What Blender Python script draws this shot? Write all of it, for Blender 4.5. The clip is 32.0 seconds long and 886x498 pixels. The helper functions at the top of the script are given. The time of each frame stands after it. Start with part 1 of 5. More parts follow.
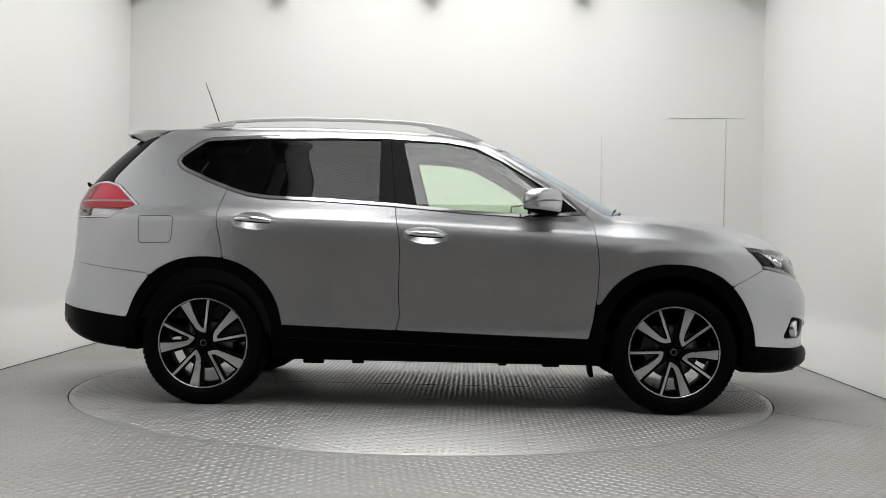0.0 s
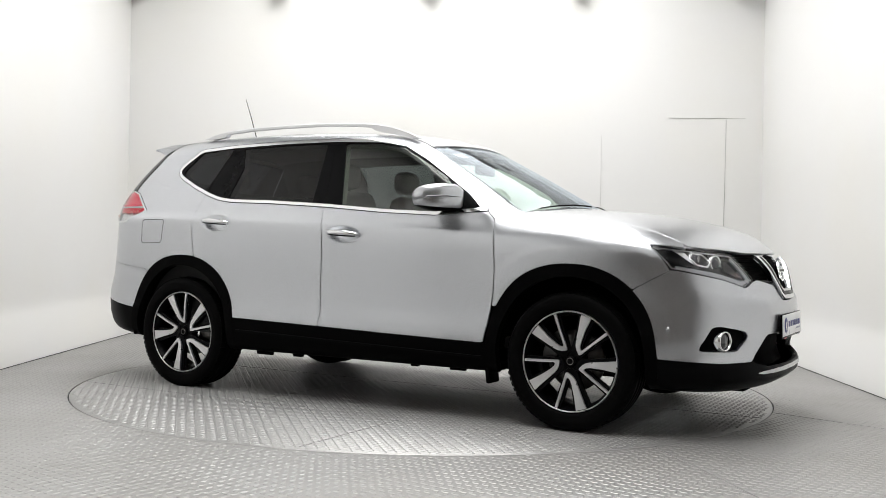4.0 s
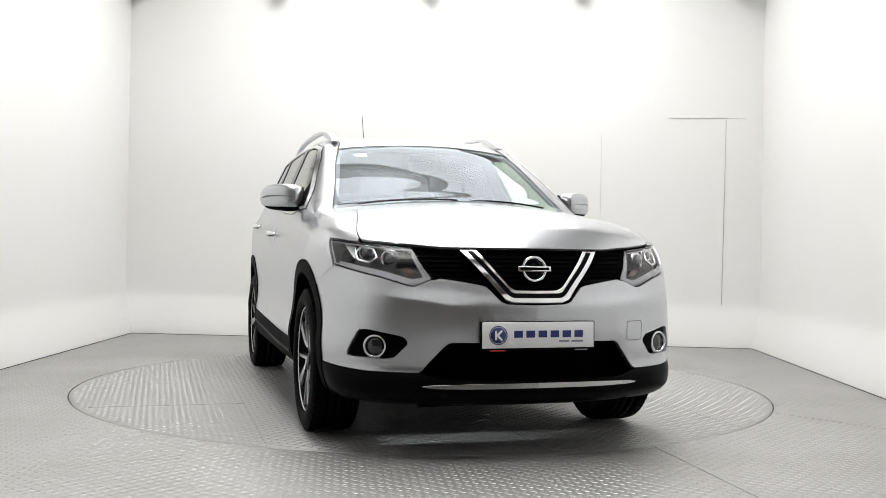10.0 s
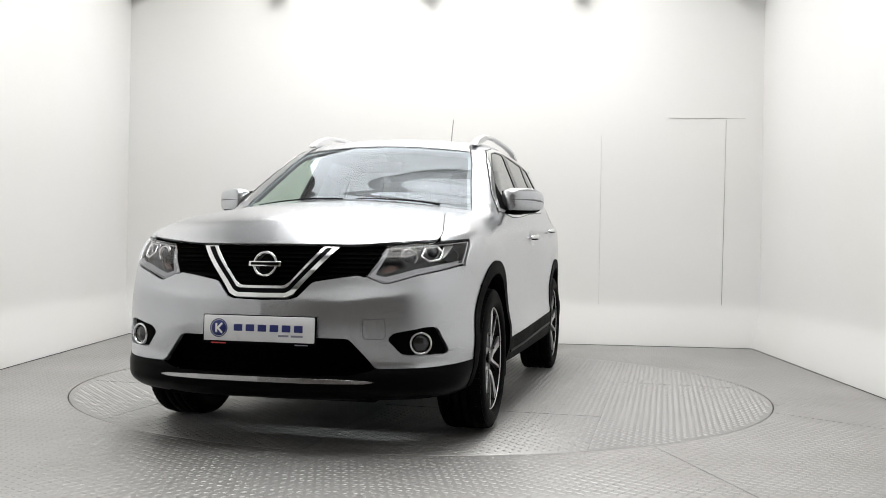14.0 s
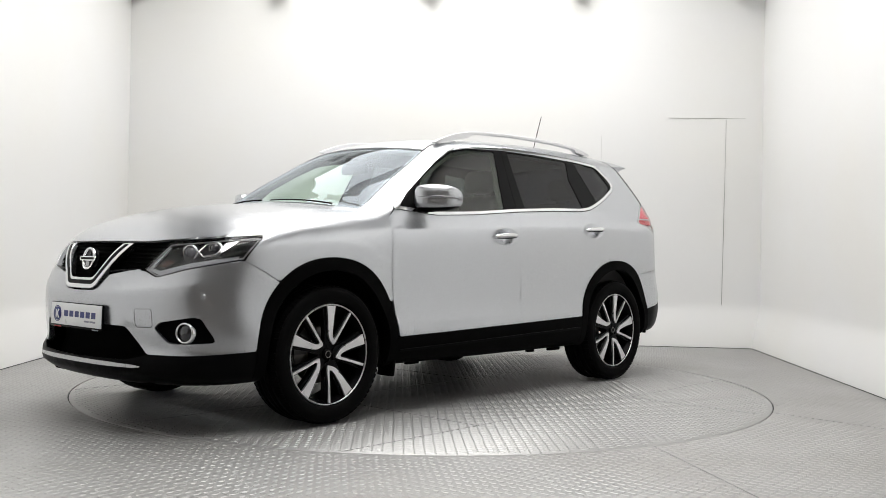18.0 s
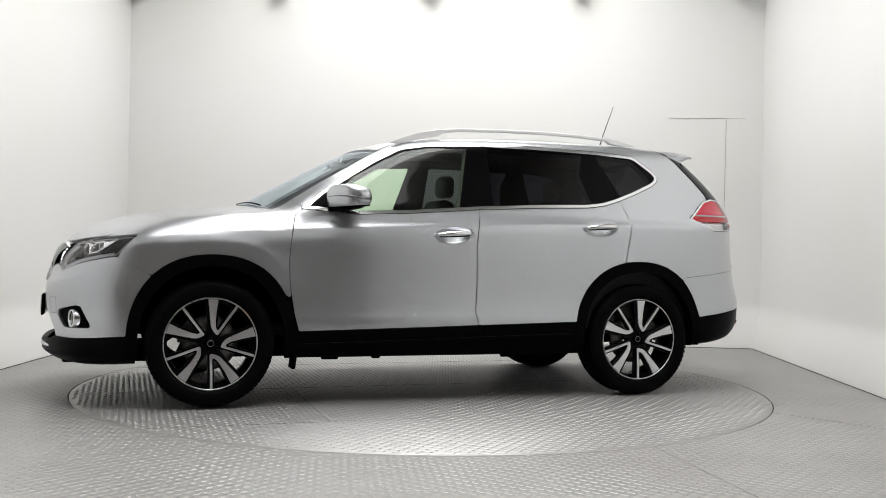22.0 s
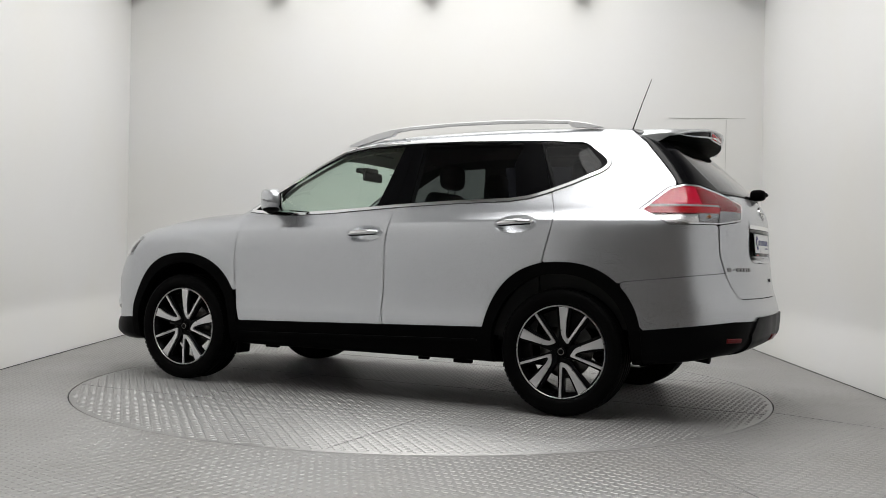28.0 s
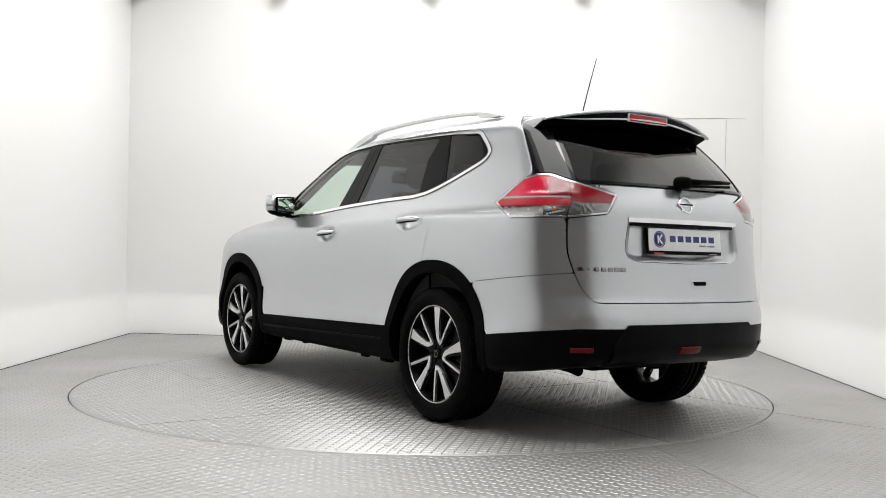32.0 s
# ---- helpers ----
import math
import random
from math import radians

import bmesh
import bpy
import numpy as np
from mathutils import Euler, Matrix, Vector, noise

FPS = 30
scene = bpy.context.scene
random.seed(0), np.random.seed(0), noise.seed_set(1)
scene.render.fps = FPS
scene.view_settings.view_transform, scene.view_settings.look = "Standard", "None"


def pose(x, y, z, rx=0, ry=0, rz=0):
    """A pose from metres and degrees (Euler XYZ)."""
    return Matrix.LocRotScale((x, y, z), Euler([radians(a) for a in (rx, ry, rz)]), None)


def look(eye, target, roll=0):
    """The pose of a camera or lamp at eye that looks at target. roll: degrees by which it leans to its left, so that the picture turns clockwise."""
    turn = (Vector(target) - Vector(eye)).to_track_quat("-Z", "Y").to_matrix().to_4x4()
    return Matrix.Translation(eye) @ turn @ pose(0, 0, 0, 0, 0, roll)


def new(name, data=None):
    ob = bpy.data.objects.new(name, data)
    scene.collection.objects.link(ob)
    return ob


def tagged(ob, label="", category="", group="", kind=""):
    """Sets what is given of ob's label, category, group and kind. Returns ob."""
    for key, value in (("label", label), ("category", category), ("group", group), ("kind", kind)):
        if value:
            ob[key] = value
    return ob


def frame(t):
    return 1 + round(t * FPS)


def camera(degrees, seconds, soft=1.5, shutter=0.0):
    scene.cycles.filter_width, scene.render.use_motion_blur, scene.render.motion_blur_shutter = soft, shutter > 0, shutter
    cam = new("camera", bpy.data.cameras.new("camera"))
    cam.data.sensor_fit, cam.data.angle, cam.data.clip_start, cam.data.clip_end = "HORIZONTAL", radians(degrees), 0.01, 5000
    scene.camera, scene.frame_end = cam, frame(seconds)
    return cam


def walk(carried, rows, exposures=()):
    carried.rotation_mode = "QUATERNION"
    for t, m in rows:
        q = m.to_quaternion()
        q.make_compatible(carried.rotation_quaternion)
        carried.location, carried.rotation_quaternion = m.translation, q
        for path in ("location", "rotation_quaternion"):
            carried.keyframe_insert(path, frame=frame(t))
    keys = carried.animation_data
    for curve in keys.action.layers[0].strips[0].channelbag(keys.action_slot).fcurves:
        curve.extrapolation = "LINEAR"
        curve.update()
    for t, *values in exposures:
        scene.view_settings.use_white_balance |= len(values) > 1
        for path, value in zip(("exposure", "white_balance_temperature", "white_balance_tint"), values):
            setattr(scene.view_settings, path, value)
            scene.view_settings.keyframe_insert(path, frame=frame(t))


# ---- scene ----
SECONDS = 32.0
cam = camera(49.56, SECONDS, 0.75)
EYE = pose(0, -6.527, 0.912, 90.105, 0, -1.018) @ pose(0, 0, 0, 0, 0, 1.069)
walk(cam, [(0, EYE), (SECONDS, EYE)], [(0,-0.34),(1,-0.14),(2,-0.05),(4.5,0.09),(6,0.17),(9,0.17),(14.5,0.03),(18,0.02),(20,-0.09),(22,-0.11),(25.5,-0.33),(28,-0.39),(29,-0.42),(30,-0.16),(31,0.03),(32,0.17)])

# the turntable's turn, degrees at seconds
TURN = [(0, -2.93), (2, -16.89), (4.5, -34.39), (6, -45.23), (7.5, -56.29), (9, -67.23), (11, -81.89), (12, -89.26),
        (13, -96.65), (14.5, -107.75), (17, -126.06), (19, -140.77), (21, -155.28), (23, -170.21), (25, -185.14),
        (28, -207.47), (30, -222.34), (32, -237.2)]
PARKED = pose(0.1243, -0.1452, 0.003, 0.2965, -0.0933, 0)


def turn_at(t):
    return float(np.interp(t, [a for a, b in TURN], [b for a, b in TURN]))


# ---- light ----
world = bpy.data.worlds.new("world")
world.use_nodes = True
scene.world = world
world.node_tree.nodes["Background"].inputs[0].default_value = (0.9, 0.92, 1.0, 1)
world.node_tree.nodes["Background"].inputs[1].default_value = 0.15


def ceiling_lamp(x, y, z, sx, sy, watts, name="ceiling_lamp", turn=(0, 0, 0)):
    data = bpy.data.lights.new(name, "AREA")
    data.shape, data.size, data.size_y, data.energy, data.color = "RECTANGLE", sx, sy, watts, (1.0, 0.995, 0.985)
    ob = new(name, data)
    ob.matrix_world = pose(x, y, z, *turn)
    return ob


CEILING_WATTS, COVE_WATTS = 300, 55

# ---- materials ----
def mat(name, color, rough=0.5, metal=0.0, coat=0.0, var=0.06, scale=30.0, bump=0.0, bump_scale=400.0, spec=0.5, coat_rough=0.03, emit=0.0, rough_var=0.08):
    m = bpy.data.materials.new(name)
    m.use_nodes = True
    nt = m.node_tree
    b = nt.nodes["Principled BSDF"]
    b.inputs["Base Color"].default_value = (*color, 1)
    b.inputs["Roughness"].default_value = rough
    b.inputs["Metallic"].default_value = metal
    b.inputs["Specular IOR Level"].default_value = spec
    b.inputs["Coat Weight"].default_value = coat
    b.inputs["Coat Roughness"].default_value = coat_rough
    if emit:
        b.inputs["Emission Color"].default_value = (*color, 1)
        b.inputs["Emission Strength"].default_value = emit
    tc = nt.nodes.new("ShaderNodeTexCoord")
    if var:
        n = nt.nodes.new("ShaderNodeTexNoise")
        n.inputs["Scale"].default_value = scale
        n.inputs["Detail"].default_value = 6
        nt.links.new(tc.outputs["Object"], n.inputs["Vector"])
        mx = nt.nodes.new("ShaderNodeMix")
        mx.data_type = "RGBA"
        mx.inputs[6].default_value = (*[c * (1 - var) for c in color], 1)
        mx.inputs[7].default_value = (*[min(1, c * (1 + var)) for c in color], 1)
        nt.links.new(n.outputs["Fac"], mx.inputs[0])
        nt.links.new(mx.outputs[2], b.inputs["Base Color"])
        if rough_var:
            mr = nt.nodes.new("ShaderNodeMapRange")
            mr.inputs[3].default_value, mr.inputs[4].default_value = max(0, rough - rough_var), min(1, rough + rough_var)
            n2 = nt.nodes.new("ShaderNodeTexNoise")
            n2.inputs["Scale"].default_value = scale * 0.23
            nt.links.new(tc.outputs["Object"], n2.inputs["Vector"])
            nt.links.new(n2.outputs["Fac"], mr.inputs[0])
            nt.links.new(mr.outputs[0], b.inputs["Roughness"])
    if bump:
        n = nt.nodes.new("ShaderNodeTexNoise")
        n.inputs["Scale"].default_value = bump_scale
        nt.links.new(tc.outputs["Object"], n.inputs["Vector"])
        bp = nt.nodes.new("ShaderNodeBump")
        bp.inputs["Strength"].default_value = bump
        bp.inputs["Distance"].default_value = 0.002
        nt.links.new(n.outputs["Fac"], bp.inputs["Height"])
        nt.links.new(bp.outputs[0], b.inputs["Normal"])
    return m


def glass(name, tint, gloss=0.06, rough=0.0, veil=0.0, sheen=(1, 1, 1)):
    m = bpy.data.materials.new(name)
    m.use_nodes = True
    nt = m.node_tree
    nt.nodes.clear()
    out = nt.nodes.new("ShaderNodeOutputMaterial")
    tr = nt.nodes.new("ShaderNodeBsdfTransparent")
    tr.inputs[0].default_value = (*tint, 1)
    gl = nt.nodes.new("ShaderNodeBsdfGlossy")
    gl.inputs["Roughness"].default_value = rough
    gl.inputs[0].default_value = (*sheen, 1)
    lw = nt.nodes.new("ShaderNodeLayerWeight")
    lw.inputs[0].default_value = 0.5
    pw = nt.nodes.new("ShaderNodeMath")
    pw.operation = "POWER"
    pw.inputs[1].default_value = 5.0
    nt.links.new(lw.outputs["Facing"], pw.inputs[0])
    fr = nt.nodes.new("ShaderNodeMapRange")
    fr.inputs[3].default_value, fr.inputs[4].default_value = gloss, 0.95
    nt.links.new(pw.outputs[0], fr.inputs[0])
    mx = nt.nodes.new("ShaderNodeMixShader")
    nt.links.new(fr.outputs[0], mx.inputs[0])
    nt.links.new(tr.outputs[0], mx.inputs[1])
    nt.links.new(gl.outputs[0], mx.inputs[2])
    last = mx
    # a pale diffuse haze, mixed in to stand for the reflected bright ceiling
    if veil:
        df = nt.nodes.new("ShaderNodeBsdfDiffuse")
        df.inputs[0].default_value = (0.7, 0.7, 0.7, 1)
        m2 = nt.nodes.new("ShaderNodeMixShader")
        m2.inputs[0].default_value = veil
        nt.links.new(mx.outputs[0], m2.inputs[1])
        nt.links.new(df.outputs[0], m2.inputs[2])
        last = m2
    nt.links.new(last.outputs[0], out.inputs[0])
    return m


PAINT = mat("silver_metallic_paint", (0.555, 0.570, 0.598), 0.275, 0.90, 0.4, 0.03, 1400, coat_rough=0.06, rough_var=0.015)
BLACK = mat("black_textured_plastic", (0.0016, 0.0016, 0.0017), 0.6, 0, 0, 0.2, 60, 0.15, 900, spec=0.03)
GLOSS_BLACK = mat("gloss_black_trim", (0.003, 0.003, 0.0035), 0.14, 0, 0.0, 0.1, 40, spec=0.05)
SATIN_BLACK = mat("satin_black_bumper", (0.003, 0.003, 0.0033), 0.34, 0, 0, 0.15, 40, 0.05, 900, spec=0.03)
VOID = mat("black_underside", (0.002, 0.002, 0.002), 0.9, 0, 0, 0.2, 20, spec=0.03)
CHROME = mat("chrome", (0.82, 0.83, 0.84), 0.06, 1.0, 0, 0.02, 50, rough_var=0.02)
RUBBER = mat("tyre_rubber", (0.0025, 0.0025, 0.0026), 0.6, 0, 0, 0.25, 50, 0.2, 500, spec=0.04)
MACHINED = mat("machined_alloy", (0.64, 0.64, 0.65), 0.30, 0.9, 0.3, 0.03, 200)
ALLOY_BLACK = mat("gloss_black_alloy", (0.0025, 0.0025, 0.003), 0.3, 0, 0.0, 0.1, 40, spec=0.07)
STEEL = mat("brake_steel", (0.16, 0.155, 0.15), 0.40, 0.9, 0, 0.1, 60)
CLEAR = glass("green_tinted_window_glass", (0.80, 0.93, 0.78))
SCREEN = glass("windscreen_glass", (0.78, 0.85, 0.87), 0.06, 0.0, 0.03, (0.84, 0.92, 1.0))
PRIVACY = glass("privacy_glass", (0.09, 0.094, 0.108), 0.022)
LENS = glass("clear_lamp_lens", (0.97, 0.97, 0.98), 0.03)
RED_LENS = mat("red_lamp_lens", (0.42, 0.002, 0.010), 0.16, 0, 0.0, 0.05, 60)
TRIM = mat("dark_cabin_trim", (0.02, 0.02, 0.02), 0.7, 0, 0, 0.15, 80, 0.2, 700, spec=0.2)
LEATHER = mat("black_leather", (0.018, 0.017, 0.017), 0.5, 0, 0, 0.2, 40, 0.3, 300, spec=0.3)
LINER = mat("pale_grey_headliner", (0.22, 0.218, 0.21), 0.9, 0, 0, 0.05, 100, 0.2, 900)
WHITE_PLATE = mat("white_plate", (0.82, 0.83, 0.84), 0.3, 0, 0.3, 0.02, 60)
NAVY = mat("navy_print", (0.02, 0.03, 0.16), 0.4, 0, 0, 0.05, 60)
GREY_PRINT = mat("grey_print", (0.25, 0.25, 0.32), 0.4, 0, 0, 0.05, 60)
RED_PRINT = mat("red_print", (0.5, 0.03, 0.03), 0.4, 0, 0, 0.05, 60)
WALL = mat("white_painted_wall", (0.77, 0.77, 0.765), 0.55, 0, 0, 0.012, 1.3, 0.1, 250)


def yellowed(m, color, most):
    """Broad, faint yellowed patches in a painted surface."""
    nt = m.node_tree
    b = nt.nodes["Principled BSDF"]
    base = b.inputs["Base Color"].links[0].from_socket
    tc = nt.nodes.new("ShaderNodeTexCoord")
    n = nt.nodes.new("ShaderNodeTexNoise")
    n.inputs["Scale"].default_value, n.inputs["Detail"].default_value = 0.7, 4
    nt.links.new(tc.outputs["Object"], n.inputs["Vector"])
    mr = nt.nodes.new("ShaderNodeMapRange")
    mr.inputs[1].default_value, mr.inputs[2].default_value = 0.42, 0.68
    mr.inputs[3].default_value, mr.inputs[4].default_value = 0.0, most
    nt.links.new(n.outputs["Fac"], mr.inputs[0])
    mx = nt.nodes.new("ShaderNodeMix")
    mx.data_type = "RGBA"
    mx.inputs[7].default_value = (*color, 1)
    nt.links.new(mr.outputs[0], mx.inputs[0])
    nt.links.new(base, mx.inputs[6])
    nt.links.new(mx.outputs[2], b.inputs["Base Color"])


yellowed(WALL, (0.76, 0.745, 0.69), 0.4)
CEIL = mat("white_ceiling", (0.8, 0.8, 0.79), 0.7, 0, 0, 0.02, 2)
DARKWALL = mat("brown_workshop_wall", (0.28, 0.238, 0.208), 0.7, 0, 0, 0.12, 1.5)
SEAM = mat("dark_seam", (0.05, 0.05, 0.05), 0.8, 0, 0, 0.3, 60)


def worn_steel(name, color, rough, metal, dirt):
    """Rolled steel plate: fine mottling, scuffs, and brownish dirt trodden into it."""
    m = mat(name, color, rough, metal, 0, 0.07, 55, 0.04, 300, rough_var=0.0)
    nt = m.node_tree
    b = nt.nodes["Principled BSDF"]
    base = b.inputs["Base Color"].links[0].from_socket
    tc = nt.nodes.new("ShaderNodeTexCoord")
    big = nt.nodes.new("ShaderNodeTexNoise")
    big.inputs["Scale"].default_value, big.inputs["Detail"].default_value = 1.1, 8
    nt.links.new(tc.outputs["Object"], big.inputs["Vector"])
    spread = nt.nodes.new("ShaderNodeMapRange")
    spread.inputs[1].default_value, spread.inputs[2].default_value = 0.35, 0.70
    spread.inputs[3].default_value, spread.inputs[4].default_value = 0.15, dirt
    nt.links.new(big.outputs["Fac"], spread.inputs[0])
    mx = nt.nodes.new("ShaderNodeMix")
    mx.data_type = "RGBA"
    mx.inputs[7].default_value = (0.30, 0.29, 0.275, 1)
    nt.links.new(spread.outputs[0], mx.inputs[0])
    nt.links.new(base, mx.inputs[6])
    fleck = nt.nodes.new("ShaderNodeTexNoise")
    fleck.inputs["Scale"].default_value, fleck.inputs["Detail"].default_value = 38, 3
    nt.links.new(tc.outputs["Object"], fleck.inputs["Vector"])
    spot = nt.nodes.new("ShaderNodeMapRange")
    spot.inputs[1].default_value, spot.inputs[2].default_value = 0.70, 0.76
    spot.inputs[3].default_value, spot.inputs[4].default_value = 0.0, 0.5
    nt.links.new(fleck.outputs["Fac"], spot.inputs[0])
    m2 = nt.nodes.new("ShaderNodeMix")
    m2.data_type = "RGBA"
    m2.inputs[7].default_value = (0.10, 0.09, 0.08, 1)
    nt.links.new(spot.outputs[0], m2.inputs[0])
    nt.links.new(mx.outputs[2], m2.inputs[6])
    nt.links.new(m2.outputs[2], b.inputs["Base Color"])
    mr = nt.nodes.new("ShaderNodeMapRange")
    mr.inputs[1].default_value, mr.inputs[2].default_value = 0.3, 0.7
    mr.inputs[3].default_value, mr.inputs[4].default_value = rough - 0.02, rough + 0.05
    nt.links.new(big.outputs["Fac"], mr.inputs[0])
    nt.links.new(mr.outputs[0], b.inputs["Roughness"])
    return m


PLATE = worn_steel("dull_chequer_plate", (0.40, 0.40, 0.398), 0.44, 0.6, 0.7)
TABLE = worn_steel("cleaner_chequer_plate", (0.36, 0.36, 0.358), 0.37, 0.5, 0.35)
TABLE_TREAD = worn_steel("polished_tread_bars", (0.40, 0.40, 0.398), 0.42, 0.5, 0.3)
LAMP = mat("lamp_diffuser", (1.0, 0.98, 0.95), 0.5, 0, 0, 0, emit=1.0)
DARKMETAL = mat("dull_grey_metal", (0.35, 0.35, 0.35), 0.5, 0.3, 0, 0.1, 20)


def mesh_of(name, verts, faces, smooth=False):
    me = bpy.data.meshes.new(name)
    me.from_pydata([tuple(map(float, v)) for v in verts], [], [tuple(map(int, f)) for f in faces])
    me.polygons.foreach_set("use_smooth", [smooth] * len(me.polygons))
    return me


def part(name, me, material, parent=None, label="", m=None):
    if isinstance(me, bmesh.types.BMesh):
        data = bpy.data.meshes.new(name)
        me.to_mesh(data)
        me.free()
        me = data
    if material and not me.materials:
        me.materials.append(material)
    ob = new(name, me)
    if parent:
        ob.parent = parent
    if m is not None:
        ob.matrix_basis = m
    if label:
        ob["label"] = label
    return ob


def box(sx, sy, sz, x=0, y=0, z=0, bevel=0.0, seg=2):
    bm = bmesh.new()
    bmesh.ops.create_cube(bm, size=1, matrix=Matrix.Translation((x, y, z)) @ Matrix.Diagonal((sx, sy, sz, 1)))
    if bevel:
        bmesh.ops.bevel(bm, geom=bm.edges[:], offset=bevel, segments=seg, profile=0.5, affect="EDGES")
        for f in bm.faces:
            f.smooth = True
    return bm


def lathe(profile, seg=64, closed=False):
    """Turns (radius, height) rows about the z axis."""
    v, f, n = [], [], len(profile)
    for i in range(seg):
        a = 2 * math.pi * i / seg
        v += [(r * math.cos(a), r * math.sin(a), h) for r, h in profile]
    for i in range(seg):
        j = (i + 1) % seg
        for k in range(n if closed else n - 1):
            l = (k + 1) % n
            f.append((i * n + k, j * n + k, j * n + l, i * n + l))
    return mesh_of("turned", v, f, True)


def tube(points, radius, seg=10, closed=False, flat=1.0):
    """A round bar along points; flat squeezes its height."""
    pts = [Vector(p) for p in points]
    v, f, n = [], [], len(pts)
    for i, p in enumerate(pts):
        a, b = pts[(i - 1) % n if closed else max(i - 1, 0)], pts[(i + 1) % n if closed else min(i + 1, n - 1)]
        d = (b - a).normalized()
        s = d.cross(Vector((0, 0, 1)))
        if s.length < 1e-3:
            s = Vector((1, 0, 0))
        s.normalize()
        u = s.cross(d).normalized()
        r = radius(i / max(n - 1, 1)) if callable(radius) else radius
        for k in range(seg):
            w = 2 * math.pi * k / seg
            v.append(p + s * (math.cos(w) * r) + u * (math.sin(w) * r * flat))
    for i in range(n if closed else n - 1):
        j = (i + 1) % n
        for k in range(seg):
            l = (k + 1) % seg
            f.append((i * seg + k, i * seg + l, j * seg + l, j * seg + k))
    if not closed:
        f += [tuple(range(seg))[::-1], tuple(range((n - 1) * seg, n * seg))]
    return mesh_of("bar", v, f, True)


def prism(outline, depth, bevel=0.0):
    """A flat outline in x, y, extruded down z by depth."""
    bm = bmesh.new()
    face = bm.faces.new([bm.verts.new((x, y, 0)) for x, y in outline])
    bm.normal_update()
    if face.normal.z < 0:
        face.normal_flip()
    out = bmesh.ops.extrude_face_region(bm, geom=[face])
    bmesh.ops.translate(bm, verts=[e for e in out["geom"] if isinstance(e, bmesh.types.BMVert)], vec=(0, 0, -depth))
    bmesh.ops.recalc_face_normals(bm, faces=bm.faces[:])
    if bevel:
        bmesh.ops.bevel(bm, geom=bm.edges[:], offset=bevel, segments=2, profile=0.5, affect="EDGES")
    return bm


# ---- the photo booth ----
FLOOR = [(-3.03, 3.45), (3.235, 2.885), (2.62, -5.6), (-3.03, -5.6)]
HIGH = 5.8


def wall_between(name, a, b, label):
    """A wall from a to b with a sloping white kick plate at its foot; the room lies to its right."""
    a, b = Vector((*a, 0)), Vector((*b, 0))
    d = (b - a).normalized()
    o = Vector((-d.y, d.x, 0))
    root = tagged(new(name), label, "wall", kind="structure")
    e = d * 0.14
    rows = [(0.0, -0.05), (0.0, 0.0), (0.012, 0.09), (0.032, 0.19), (0.058, 0.29), (0.078, 0.36), (0.088, 0.41), (0.091, 0.45), (0.092, 0.50), (0.092, 1.6), (0.092, HIGH)]
    v, f = [], []
    n = len(rows)
    for p in (a - e, b + e):
        v += [p + o * off + Vector((0, 0, z)) for off, z in rows] + [p + o * 0.25 + Vector((0, 0, HIGH)), p + o * 0.25 + Vector((0, 0, -0.05))]
    m = n + 2
    for k in range(m):
        f.append((k, (k + 1) % m, m + (k + 1) % m, m + k))
    me = mesh_of("wall_panel", v, f)
    me.polygons.foreach_set("use_smooth", [k < n - 1 for k in range(m)])
    part("wall_panel", me, WALL, root, "white wall curving out to its foot")
    q = [a + d * 0.01 - o * 0.006, b - d * 0.01 - o * 0.006, b - d * 0.01 + o * 0.004, a + d * 0.01 + o * 0.004]
    part("floor_joint", mesh_of("floor_joint", [w + Vector((0, 0, 0.001)) for w in q] + [w + Vector((0, 0, 0.005)) for w in q], [(4, 5, 6, 7), (0, 1, 5, 4), (1, 2, 6, 5), (2, 3, 7, 6), (3, 0, 4, 7)]), SEAM, root, "dark gap along the floor")
    return root


wall_between("wall_north", FLOOR[0], FLOOR[1], "white painted back wall of the photo booth")
wall_between("wall_east", FLOOR[1], FLOOR[2], "white painted side wall of the photo booth")
wall_between("wall_west", FLOOR[3], FLOOR[0], "white painted side wall of the photo booth")

# the door leaf drawn by its joints in the back wall
door = tagged(new("door_1"), "flush white access door with thin dark joints", "door", kind="structure")
_a, _b = Vector((-3.03, 3.45, 0)), Vector((3.235, 2.885, 0))
_d = (_b - _a).normalized()
_o = Vector((-_d.y, _d.x, 0))


def on_back(x, off=0.0905):
    p = _a + _d * ((x - _a.x) / _d.x)
    return p + _o * off


def joint(x0, z0, x1, z1, w, name="joint", material=None):
    p, q = on_back(x0), on_back(x1)
    n = (Vector((0, 0, 1)) if abs(x1 - x0) > abs(z1 - z0) else _d) * w * 0.5
    p, q = p + Vector((0, 0, z0)), q + Vector((0, 0, z1))
    t = -_o * 0.004
    v = [p - n, q - n, q + n, p + n]
    v += [k + t for k in v]
    part(name, mesh_of(name, v, [(4, 5, 6, 7), (0, 1, 5, 4), (1, 2, 6, 5), (2, 3, 7, 6), (3, 0, 4, 7)]), material or SEAM, door)


FAINT = mat("faint_joint", (0.5, 0.5, 0.48), 0.8, 0, 0, 0.2, 20)
MIDJ = mat("grey_joint", (0.36, 0.36, 0.34), 0.8, 0, 0, 0.3, 9)
joint(2.95, 0.42, 2.96, 1.55, 0.0045, material=MIDJ)
joint(2.96, 1.55, 2.965, 2.27, 0.004, material=FAINT)
joint(2.40, 2.285, 2.98, 2.285, 0.0035, material=MIDJ)
joint(2.98, 2.285, 3.15, 2.285, 0.003, material=FAINT)
joint(1.74, 0.40, 1.74, 2.1, 0.002, material=FAINT)

